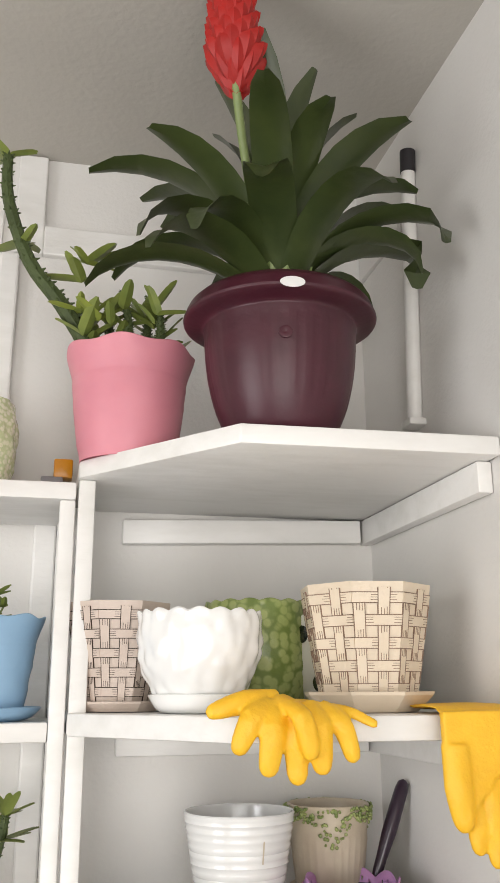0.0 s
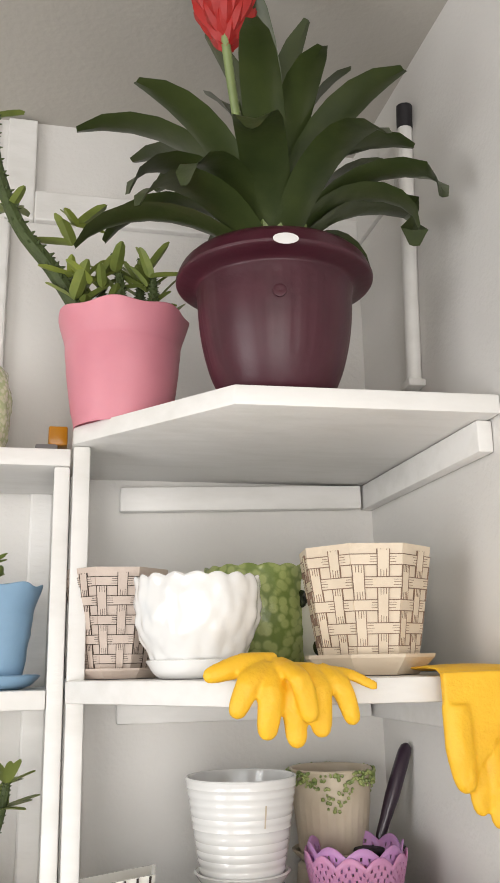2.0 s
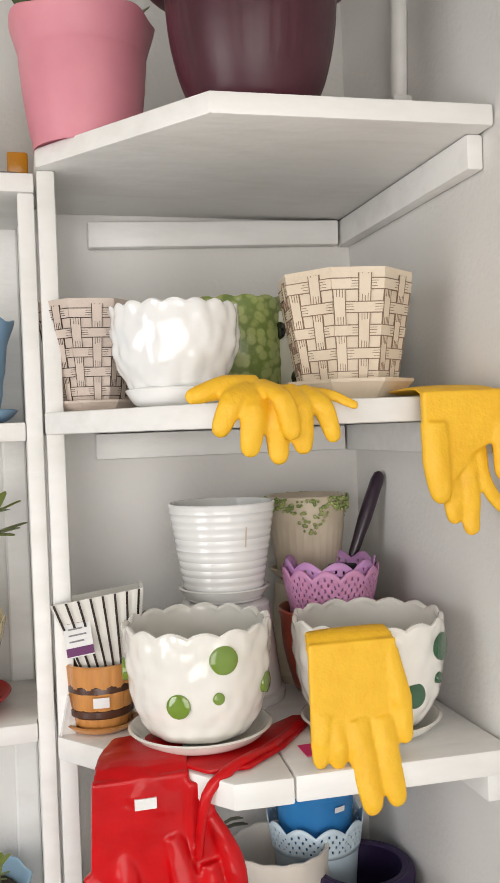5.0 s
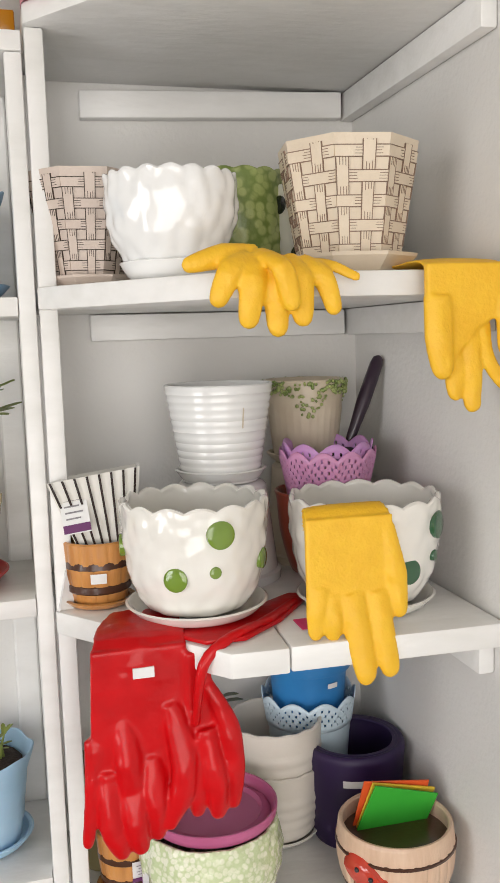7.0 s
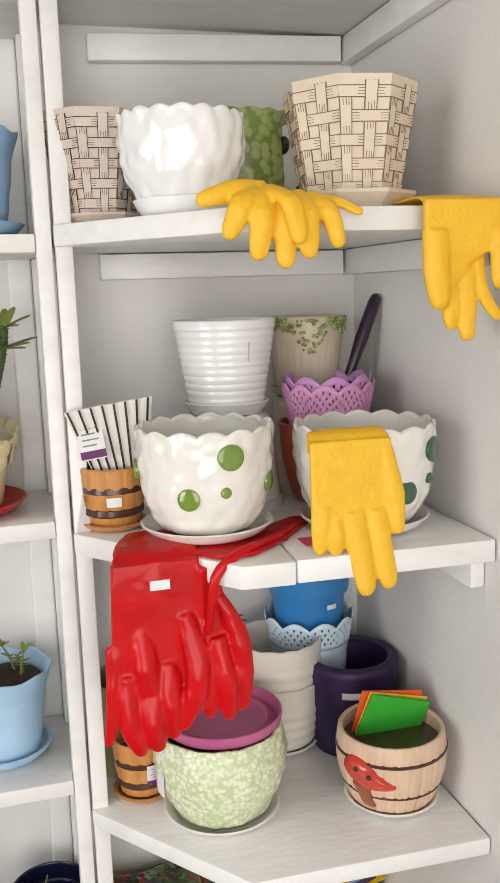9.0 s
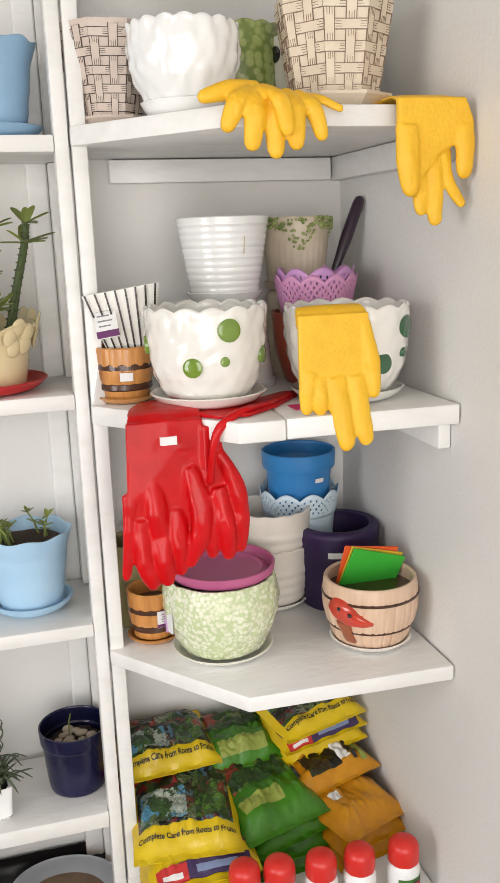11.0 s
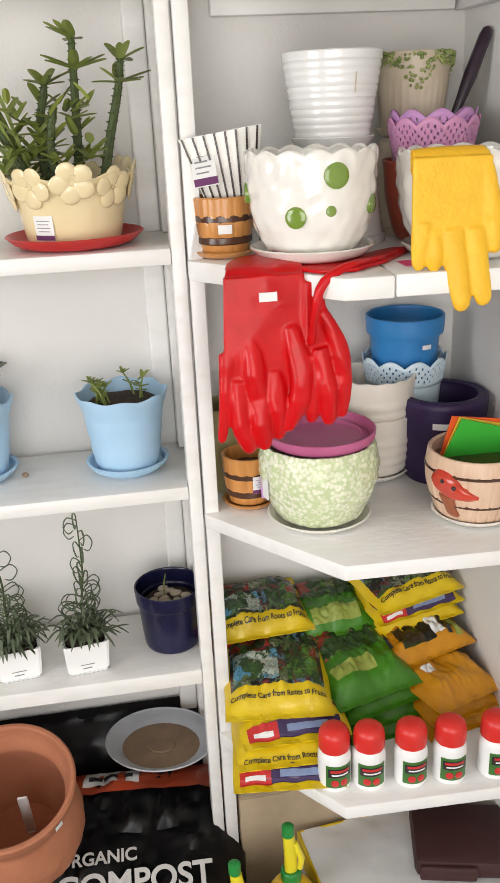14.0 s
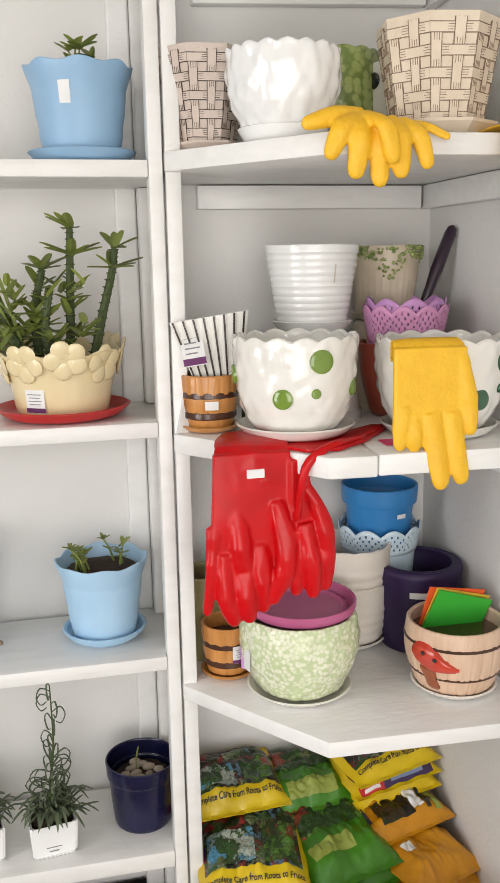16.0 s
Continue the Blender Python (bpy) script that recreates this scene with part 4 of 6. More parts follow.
ob = thing("lace_bowl", -0.124, -0.088, Z4, "pale blue plastic pot with a pierced lace rim", "pot", "pots on the fourth shelf")
part("cup", lathe(bmesh.new(), vessel([(0.048, 0), (0.052, 0.004), (0.066, 0.155)], 0.003), 48), LACE_BLUE, ob)
solid(part("lace_rim", lace_band(bmesh.new(), 0.0675, 0.074, 0.155, 0.192, 10, 80, 6), LACE_BLUE, ob, "pierced lace rim"), 0.002)
ob = thing("flower_pot", -0.124, -0.088, Z4 + 0.10, "blue plastic pot with a thick rim set in a lace pot", "pot", "pots on the fourth shelf")
part("body", lathe(bmesh.new(), vessel([(0.046, 0), (0.050, 0.004), (0.061, 0.14), (0.067, 0.142), (0.069, 0.172)], 0.004), 64), BLUE, ob)
part("price_sticker", curved_patch(0.0625, 0.018, 0.008, 18, 0.125, 5), LABEL, ob, "white price sticker")

ob = thing("flower_pot", -0.455, -0.125, Z4, "olive ceramic pot half hidden behind red gloves", "pot", "pots on the fourth shelf")
part("body", lathe(bmesh.new(), vessel([(0.030, 0), (0.036, 0.006), (0.044, 0.08), (0.046, 0.150)], 0.005), 48), OLIVE, ob)
ob = thing("potted_sprig", -0.285, -0.075, Z4, "small green plant behind the pots", "plant")
bm = bmesh.new()
for k in range(8):
    a = k * 0.9 - 1.2
    blade(bm, curve([(0, 0, 0.16), (0.022 * math.cos(a), -0.01, 0.185 + 0.008 * (k % 3)), (0.055 * math.cos(a), -0.02, 0.190 + 0.010 * (k % 3))], 6), 0.014)
part("leaves", bm, LEAF, ob)
part("pot", lathe(bmesh.new(), vessel([(0.03, 0), (0.034, 0.004), (0.042, 0.13)], 0.004), 32), PALE_STONE, ob)
part("stem", tube(bmesh.new(), [(0, 0, 0.05), (0, 0, 0.17)], 0.003, 8), STEM, ob)

# ---- fertiliser bags and bottles on the lowest shelf ----


def bag_height(u, v, thick, seed):
    e = min(u, 1 - u, 0.5)
    f = min(v, 1 - v, 0.5)
    bulge = (1 - (1 - min(1, e / 0.26)) ** 2) * (1 - (1 - min(1, max(0, f - 0.05) / 0.22)) ** 2)
    crease = 0.22 * noise.noise((u * 5 + seed, v * 4, seed)) + 0.22 * abs(noise.noise((u * 12, v * 10 + seed, 2.0)))
    return thick * bulge * (0.9 + 1.3 * crease) + 0.0018 * math.sin(u * 26 + seed) * (1 if f < 0.07 else 0.15)


def pillow(w, h, thick, seed, nx=44, ny=36, lift=0.0, u0=0.0, u1=1.0, v0=0.0, v1=1.0, closed=True):
    """A filled foil bag lying flat: crimped ends, bulging middle, creases."""
    bm = bmesh.new()

    def top(u, v):
        return bag_height(u, v, thick, seed)

    def sheet(sign, du):
        g = []
        for j in range(ny + 1):
            row = []
            for i in range(nx + 1):
                u, v = u0 + (u1 - u0) * i / nx, v0 + (v1 - v0) * j / ny
                x = (u - 0.5) * w * (1 + 0.03 * noise.noise((v * 4, seed, 0)))
                y = (v - 0.5) * h
                z = top(u, v) if sign > 0 else -0.18 * max(0, top(u, v)) - 0.0008
                row.append(bm.verts.new((x, y, z + du)))
            g.append(row)
        for j in range(ny):
            for i in range(nx):
                bm.faces.new((g[j][i], g[j][i + 1], g[j + 1][i + 1], g[j + 1][i]))
        return g

    a = sheet(1, lift)
    if closed:
        b = sheet(-1, 0)
        ring = lambda g: g[0][:] + [r[-1] for r in g[1:]] + g[-1][-2::-1] + [r[0] for r in g[-2:0:-1]]
        ra, rb = ring(a), ring(b)
        for i in range(len(ra)):
            bm.faces.new((ra[i], ra[(i + 1) % len(ra)], rb[(i + 1) % len(rb)], rb[i]))
    return bm


def bag(x, y, z, w, h, thick, rz, tilt, lean, foil, seed, label, panels, words="", wordcol=None, at=0.13):
    ob = thing("fertiliser_bag", x, y, z, label, "bag", "fertiliser bags")
    ob.matrix_world = pose(x, y, z, tilt, lean, rz)
    part("foil", pillow(w, h, thick, seed), foil, ob)
    for k, (u0, u1, v0, v1, material, name) in enumerate(panels):
        part(name, pillow(w, h, thick, seed, 30, 28, 0.0013 + 0.0005 * k, u0, u1, v0, v1, False), material, ob)
    if words:
        text = lettering(words, 0.0112, wordcol or BLACK_PRINT, ob, Matrix.Identity(4), "small black lettering", 0.0)
        for v in text.data.vertices:
            v.co.y += -h / 2 + h * at
            v.co.z = bag_height(v.co.x / w + 0.5, v.co.y / h + 0.5, thick, seed) + 0.0034
    return ob


VEG_RED = photo_mat("pepper_photo", [(0.30, 0.02, 0.015), (0.22, 0.015, 0.01), (0.05, 0.10, 0.02), (0.34, 0.06, 0.03), (0.30, 0.02, 0.015), (0.02, 0.03, 0.01)], 34)
SKY_PRINT = mat("pale_blue_print", (0.20, 0.26, 0.42), 0.3, None, 40, 0.5, 0.0)
BLUE_FLOWERS = photo_mat("blue_flower_photo", [(0.10, 0.30, 0.45), (0.30, 0.40, 0.36), (0.05, 0.12, 0.03), (0.16, 0.22, 0.08), (0.04, 0.08, 0.03), (0.45, 0.50, 0.42)], 48)
YELLOW_FACE = ((0.06, 0.94, 0.22, 0.94, PHOTO_MIX, "picture"), (0.60, 0.90, 0.25, 0.62, PHOTO_GREEN, "picture"), (0.08, 0.46, 0.60, 0.90, VEG_RED, "picture"), (0.09, 0.52, 0.25, 0.56, BLUE_FLOWERS, "picture"), (0.30, 0.86, 0.86, 0.94, PURPLE_PRINT, "violet_panel"), (0.42, 0.80, 0.875, 0.925, LABEL, "title_bar"))
YELLOW_END = ((0.26, 0.92, 0.045, 0.135, PURPLE_PRINT, "violet_panel"), (0.06, 0.34, 0.035, 0.13, RED_PRINT, "badge"), (0.11, 0.29, 0.06, 0.085, LABEL, "text_bar"), (0.42, 0.80, 0.07, 0.105, SKY_PRINT, "text_bar"))
GREEN_FACE = ((0.12, 0.60, 0.20, 0.33, LEAF_YEL, "badge"), (0.14, 0.86, 0.42, 0.72, PHOTO_GREEN, "picture"), (0.12, 0.56, 0.62, 0.78, VEG_RED, "picture"), (0.14, 0.86, 0.82, 0.90, LEAF_YEL, "title_bar"))
GOLD_FACE = ((0.22, 0.60, 0.16, 0.86, PHOTO_DARK, "picture"), (0.60, 0.72, 0.2, 0.8, LABEL, "pale_panel"), (0.24, 0.58, 0.50, 0.53, GOLD_BAG, "divider"), (0.74, 0.79, 0.15, 0.8, BLACK_PRINT, "text_bar"), (0.82, 0.90, 0.12, 0.88, LEAF_YEL, "title_bar"), (0.10, 0.13, 0.25, 0.6, BLACK_PRINT, "text_bar"))
TEXT = "Complete Care from Roots to Fruits"
Y, G, A = "yellow foil fertiliser bag printed with vegetables", "green foil fertiliser bag printed with leaves", "amber foil fertiliser bag with a dark picture"
Z5 = 0.2205
# front left stack
for k in range(3):
    bag(-0.398 + 0.004 * k, -0.272 + 0.026 * k, Z5 + 0.016 + k * 0.025, 0.188, 0.275, 0.028, -7 + 4 * k, 3, 0, YELLOW_BAG, 3.0 + k, Y, YELLOW_FACE + (YELLOW_END if k != 1 else ()), TEXT if k == 1 else "", at=0.045)
bag(-0.398, -0.205, Z5 + 0.100, 0.188, 0.235, 0.034, -7, 8, 0, YELLOW_BAG, 9.0, Y, YELLOW_FACE, TEXT)
# middle green
for k in range(3):
    bag(-0.238, -0.205 + 0.006 * k, Z5 + 0.005 + k * 0.026, 0.165, 0.225, 0.028, 8 + 4 * k, 2, -2, GREEN_BAG, 14.0 + k, G, GREEN_FACE)
bag(-0.250, -0.180, Z5 + 0.092, 0.172, 0.235, 0.034, 14, 8, -3, GREEN_BAG, 22.0, G, GREEN_FACE)
# amber, against the side wall
for k in range(3):
    bag(-0.095, -0.225 + 0.004 * k, Z5 + 0.005 + k * 0.027, 0.158, 0.205, 0.030, 14 + 4 * k, 2, 2, GOLD_BAG, 31.0 + k, A, ((0.2, 0.34, 0.36, 0.46, LABEL, "pale_panel"), (0.68, 0.74, 0.5, 0.58, RED_PRINT, "badge")))
bag(-0.115, -0.150, Z5 + 0.098, 0.190, 0.145, 0.028, 16, 6, -2, GOLD_BAG, 37.0, A, GOLD_FACE)
# back row
for k in range(2):
    bag(-0.412, -0.090, Z5 + 0.105 + k * 0.055, 0.190, 0.165, 0.034, 4, 7, 0, RED_BAG if k == 0 else YELLOW_BAG, 41.0 + k, "red foil fertiliser bag" if k == 0 else Y, YELLOW_FACE if k else ((0.3, 0.8, 0.12, 0.3, LABEL, "pale_panel"),), TEXT if k else "")
bag(-0.270, -0.085, Z5 + 0.140, 0.160, 0.160, 0.034, 6, 8, 0, GREEN_BAG, 45.0, G, ((0.2, 0.8, 0.12, 0.30, LEAF_YEL, "badge"), (0.1, 0.9, 0.5, 0.9, PHOTO_GREEN, "picture")))
for k in range(3):
    bag(-0.118, -0.085, Z5 + 0.130 + k * 0.027, 0.190, 0.155, 0.030, 12 + 2 * k, 6, -2, YELLOW_BAG, 51.0 + k, Y, YELLOW_FACE[:1] + (YELLOW_END if k == 1 else ()), TEXT if k == 2 else "")


def bottle(x, y, rz):
    ob = thing("plastic_bottle", x, y, 0.2195, "small white plastic bottle with a red cap and printed label", "bottle", "white bottles", rz)
    part("body", lathe(bmesh.new(), smooth_profile([(0.024, 0), (0.0275, 0.003), (0.0275, 0.03), (0.0275, 0.062), (0.023, 0.073), (0.021, 0.078)], 4), 40), WHITE_PLASTIC, ob)
    part("cap", lathe(bmesh.new(), smooth_profile([(0.0255, 0.074), (0.0262, 0.078), (0.0262, 0.094), (0.0235, 0.107), (0.014, 0.1145), (0.001, 0.1165)], 4), 48, lambda a, t, r, z: (r + (0.0003 * math.sin(a * 40) if z < 0.095 else 0), z)), RED_CAP, ob, "domed red cap")
    lab = part("label", curved_patch(0.0276, 0.048, 0.044, 0, 0.032, cols=14), GREEN_PRINT, ob, "green printed label with red tomatoes")
    part("panel", curved_patch(0.0276, 0.040, 0.017, 0, 0.040, cols=12, lift=0.0014), BLACK_PRINT, lab)
    part("title_bar", curved_patch(0.0276, 0.032, 0.005, 0, 0.044, cols=12, lift=0.0019), RED_PRINT, lab)
    part("text_bar", curved_patch(0.0276, 0.028, 0.003, 0, 0.037, cols=12, lift=0.0019), LABEL, lab)
    for a in (-18, 14):
        bm = bmesh.new()
        lathe(bm, [(0.0065, 0), (0.0065, 0.0016), (0.004, 0.0024), (0.0005, 0.0026)], 16)
        bmesh.ops.rotate(bm, verts=bm.verts, matrix=Matrix.Rotation(radians(90), 3, "X"))
        t = part("tomato", bm, RED_PRINT, lab)
        ar = radians(a)
        t.matrix_basis = Matrix.Translation((0.0278 * math.sin(ar), -0.0278 * math.cos(ar), 0.020)) @ Matrix.Rotation(ar, 4, "Z")
    return ob


first = bottle(-0.336, -0.393, 6)
for x, y, rz in ((-0.279, -0.402, -4), (-0.209, -0.410, 4), (-0.143, -0.416, -2), (-0.065, -0.421, 8)):
    copy_thing(first, pose(x, y, 0.2195, 0, 0, rz))

# ---- gloves ----


def glove(tubes, material, label, name="rubber_glove", group="yellow rubber gloves", voxel=0.0022, fold=0.0018, plates=(), soft=4):
    """One skin over palm, cuff and fingers."""
    ob = thing(name, 0, 0, 0, label, "glove", group)
    bm = bmesh.new()
    for pts, radii, squash in tubes:
        c = curve(pts, 4 * (len(pts) - 1))
        rr = list(np.interp(np.linspace(0, 1, len(c)), np.linspace(0, 1, len(radii)), radii))
        tube(bm, c, rr, 16, squash)
        for p, r in ((c[-1], rr[-1]),) if squash > 0.3 else ():
            bmesh.ops.create_uvsphere(bm, u_segments=10, v_segments=8, radius=r * 0.98, matrix=Matrix.Translation(p) @ Matrix.Diagonal((1, max(squash, 0.3), 1, 1)))
    for outline, y, thick in plates:
        front = [bm.verts.new((px, y - thick / 2, pz)) for px, pz in outline]
        back = [bm.verts.new((px, y + thick / 2, pz)) for px, pz in outline]
        n = len(outline)
        bm.faces.new(front)
        bm.faces.new(back[::-1])
        for i in range(n):
            bm.faces.new((front[i], back[i], back[(i + 1) % n], front[(i + 1) % n]))
    for v in bm.verts:
        v.co.y += fold * noise.noise(v.co * 55) + fold * 0.8 * noise.noise((v.co.x * 140, 0, v.co.z * 30))
    skin = part("skin", bm, material, ob)
    m = skin.modifiers.new("skin", "REMESH")
    m.mode, m.voxel_size, m.use_smooth_shade = "VOXEL", voxel, True
    s = skin.modifiers.new("soft", "SMOOTH")
    s.factor, s.iterations = 0.5, soft
    return ob, skin


F = -0.480
glove([
    ([(-0.275, -0.395, 1.499), (-0.278, -0.445, 1.502), (-0.278, -0.468, 1.498)], [0.036, 0.042, 0.040], 0.16),
    ([(-0.292, -0.45, 1.505), (-0.330, -0.462, 1.505), (-0.366, -0.470, 1.496)], [0.014, 0.0135, 0.009], 0.75),
    ([(-0.305, -0.462, 1.503), (-0.325, F, 1.490), (-0.340, F - 0.002, 1.462)], [0.013, 0.0145, 0.0105], 0.7),
    ([(-0.298, -0.464, 1.502), (-0.304, F - 0.004, 1.480), (-0.309, F - 0.002, 1.441)], [0.012, 0.0150, 0.0115], 0.7),
    ([(-0.282, -0.464, 1.500), (-0.281, F, 1.475), (-0.277, F + 0.002, 1.432)], [0.012, 0.0135, 0.0115], 0.7),
    ([(-0.290, -0.460, 1.508), (-0.277, F - 0.014, 1.492), (-0.267, F - 0.014, 1.456)], [0.011, 0.0125, 0.0100], 0.6),
    ([(-0.262, -0.464, 1.502), (-0.254, F - 0.004, 1.480), (-0.251, F - 0.002, 1.442)], [0.012, 0.0145, 0.0115], 0.7),
    ([(-0.246, -0.462, 1.500), (-0.229, F, 1.484), (-0.216, F, 1.451)], [0.011, 0.0125, 0.0095], 0.7),
    ([(-0.255, -0.44, 1.500), (-0.222, -0.468, 1.497), (-0.190, -0.478, 1.482)], [0.010, 0.0075, 0.0055], 0.6),
], YELLOW_RUBBER, "yellow rubber glove lying on the shelf with fingers over its edge")
H = -0.488
glove([
    ([(-0.064, -0.36, 1.497), (-0.065, -0.455, 1.499), (-0.064, H + 0.006, 1.490)], [0.046, 0.050, 0.050], 0.07),
    ([(-0.101, H, 1.46), (-0.101, H - 0.003, 1.415), (-0.097, H - 0.003, 1.382)], [0.0165, 0.0165, 0.0125], 0.6),
    ([(-0.082, H + 0.006, 1.42), (-0.079, H + 0.005, 1.38), (-0.077, H + 0.005, 1.356)], [0.012, 0.0125, 0.0105], 0.6),
    ([(-0.062, H + 0.006, 1.43), (-0.058, H + 0.004, 1.38), (-0.057, H + 0.004, 1.342)], [0.014, 0.0125, 0.0105], 0.6),
    ([(-0.045, H + 0.006, 1.43), (-0.040, H + 0.004, 1.392), (-0.019, H + 0.004, 1.362)], [0.011, 0.0095, 0.0075], 0.6),
    ([(-0.018, H, 1.46), (-0.0175, H - 0.003, 1.43), (-0.0185, H - 0.003, 1.403)], [0.013, 0.0140, 0.0120], 0.6),
], YELLOW_RUBBER, "yellow rubber glove hanging limp over the shelf edge", plates=(
    ([(-0.116, 1.494), (-0.018, 1.496), (-0.006, 1.465), (-0.005, 1.428), (-0.032, 1.436), (-0.055, 1.424), (-0.084, 1.390), (-0.113, 1.40)], H, 0.009),))
K = -0.449
glove([
    ([(-0.186, -0.405, 1.200), (-0.190, -0.425, 1.226), (-0.192, K + 0.004, 1.220), (-0.192, K, 1.19)], [0.046, 0.050, 0.052, 0.050], 0.08),
    ([(-0.231, K, 1.14), (-0.232, K - 0.002, 1.11), (-0.233, K - 0.001, 1.090)], [0.0125, 0.0125, 0.0100], 0.6),
    ([(-0.213, K, 1.13), (-0.213, K - 0.004, 1.10), (-0.213, K - 0.003, 1.088)], [0.0125, 0.0125, 0.0105], 0.6),
    ([(-0.190, K, 1.13), (-0.184, K - 0.008, 1.08), (-0.178, K - 0.014, 1.038)], [0.0170, 0.0160, 0.0130], 0.55),
    ([(-0.160, K, 1.13), (-0.155, K - 0.008, 1.08), (-0.149, K - 0.014, 1.043)], [0.0165, 0.0155, 0.0120], 0.55),
    ([(-0.146, K, 1.205), (-0.136, K - 0.003, 1.15), (-0.133, K - 0.004, 1.107)], [0.010, 0.0135, 0.0105], 0.55),
], YELLOW_RUBBER, "yellow rubber glove draped over the rim of a spotted pot", plates=(
    ([(-0.244, 1.220), (-0.140, 1.219), (-0.142, 1.105), (-0.176, 1.088), (-0.222, 1.088), (-0.243, 1.11)], K, 0.009),))
E1 = -0.404
red, skin = glove([
    ([(-0.215, -0.318, 1.087), (-0.27, -0.380, 1.087), (-0.325, -0.424, 1.087), (-0.360, -0.434, 1.062), (-0.368, -0.420, 0.99)], [0.006, 0.007, 0.007, 0.007, 0.005], 0.8),
    ([(-0.405, -0.30, 1.087), (-0.420, -0.365, 1.090), (-0.425, E1 + 0.004, 1.080), (-0.426, E1, 1.04)], [0.044, 0.052, 0.054, 0.052], 0.12),
    ([(-0.482, E1, 0.98), (-0.488, E1 - 0.004, 0.91), (-0.494, E1 - 0.002, 0.860)], [0.011, 0.0085, 0.0070], 0.75),
    ([(-0.468, E1, 0.94), (-0.468, E1 - 0.009, 0.88), (-0.457, E1 - 0.006, 0.846)], [0.0150, 0.0140, 0.0110], 0.75),
    ([(-0.443, E1, 0.94), (-0.440, E1 - 0.012, 0.88), (-0.436, E1 - 0.008, 0.850)], [0.0150, 0.0140, 0.0110], 0.75),
    ([(-0.420, E1, 0.95), (-0.416, E1 - 0.010, 0.90), (-0.415, E1 - 0.006, 0.862)], [0.0145, 0.0135, 0.0100], 0.75),
    ([(-0.394, E1, 1.01), (-0.383, E1 - 0.012, 0.955), (-0.386, E1 - 0.014, 0.91), (-0.402, E1 - 0.010, 0.874)], [0.013, 0.0160, 0.0150, 0.010], 0.75),
    ([(-0.450, E1 - 0.002, 1.00), (-0.445, E1 - 0.008, 0.95), (-0.443, E1 - 0.008, 0.91)], [0.010, 0.016, 0.012], 0.6),
    ([(-0.352, E1 - 0.006, 1.03), (-0.330, E1 - 0.012, 0.98), (-0.325, E1 - 0.012, 0.93), (-0.327, E1 - 0.010, 0.888)], [0.008, 0.013, 0.0135, 0.0105], 0.8),
    ([(-0.356, E1 - 0.010, 0.98), (-0.348, E1 - 0.018, 0.92), (-0.345, E1 - 0.014, 0.880)], [0.0120, 0.0135, 0.0110], 0.8),
    ([(-0.366, E1 - 0.008, 0.97), (-0.368, E1 - 0.010, 0.91), (-0.368, E1 - 0.008, 0.882)], [0.0120, 0.0125, 0.0095], 0.8),
], RED_RUBBER, "pair of red rubber gloves in clear film hanging over a shelf", "red_gloves", "red gloves", 0.0022, 0.0026, (
    ([(-0.481, 1.082), (-0.374, 1.082), (-0.375, 1.0), (-0.392, 0.94), (-0.40, 0.895), (-0.476, 0.895), (-0.486, 0.96)], E1, 0.012),
    ([(-0.376, 1.070), (-0.352, 1.070), (-0.345, 1.03), (-0.324, 0.98), (-0.322, 0.93), (-0.332, 0.91), (-0.374, 0.91)], E1 - 0.004, 0.012)))
part("cuff", prism(bmesh.new(), [(-0.40, -0.345), (-0.395, -0.372), (-0.355, -0.424), (-0.308, -0.426), (-0.25, -0.376), (-0.205, -0.316), (-0.186, -0.288), (-0.214, -0.280), (-0.27, -0.325), (-0.33, -0.345)], 1.0805, 1.0864, 0.0025), RED_RUBBER, red, "flat red cuff lying on the shelf")
part("price_sticker", slab(bmesh.new(), -0.436, E1 - 0.0095, 1.048, -0.412, E1 - 0.0062, 1.060, 0), LABEL, red, "small white price sticker")

# ---- plants on the top shelf ----
random.seed(11)
Z1 = 1.823
brom = thing("bromeliad", -0.261, -0.375, Z1, "bromeliad with dark arching leaves and red spike in maroon pot", "plant")
outer = [(0.074, 0), (0.084, 0.012), (0.100, 0.05), (0.110, 0.09), (0.1155, 0.125), (0.118, 0.155), (0.120, 0.185), (0.124, 0.195), (0.148, 0.203), (0.152, 0.208), (0.151, 0.213), (0.145, 0.228), (0.138, 0.236)]
prof = vessel(outer, 0.005)
part("pot", lathe(bmesh.new(), prof, 144, lambda a, t, r, z: (r - (0.0010 * (abs(math.sin(a * 14)) < 0.25) if 0.05 < z < 0.18 and t < 0.5 else 0), z)), MAROON, brom, "maroon ribbed plastic pot with a flared rim")
bm = lathe(bmesh.new(), [(0.5, 0), (0.5, 0.0008), (0.001, 0.0008)], 28)
bmesh.ops.scale(bm, verts=bm.verts, vec=(0.036, 0.019, 1))
bmesh.ops.rotate(bm, verts=bm.verts, matrix=Matrix.Rotation(radians(90), 3, "X"))
on_side(part("sticker", bm, LABEL, brom, "oval white sticker"), 0.1535, -8, 0.2075, -6)
bm = lathe(bmesh.new(), [(0.010, 0), (0.010, 0.003), (0.006, 0.004), (0.001, 0.002)], 20)
bmesh.ops.rotate(bm, verts=bm.verts, matrix=Matrix.Rotation(radians(90), 3, "X"))
on_side(part("drain_plug", bm, MAROON, brom, "moulded drainage plug"), 0.1165, -11, 0.142)
soil(brom, 0.135, 0.222)
brom.matrix_world = pose(-0.261, -0.375, Z1) @ Matrix.Diagonal((0.845, 0.845, 0.79, 1))
specs = []
for k in range(10):
    specs.append((k * 2 * math.pi / 10 + random.uniform(-0.2, 0.2), random.uniform(14, 36), random.uniform(0.24, 0.32), random.uniform(1.0, 1.7)))
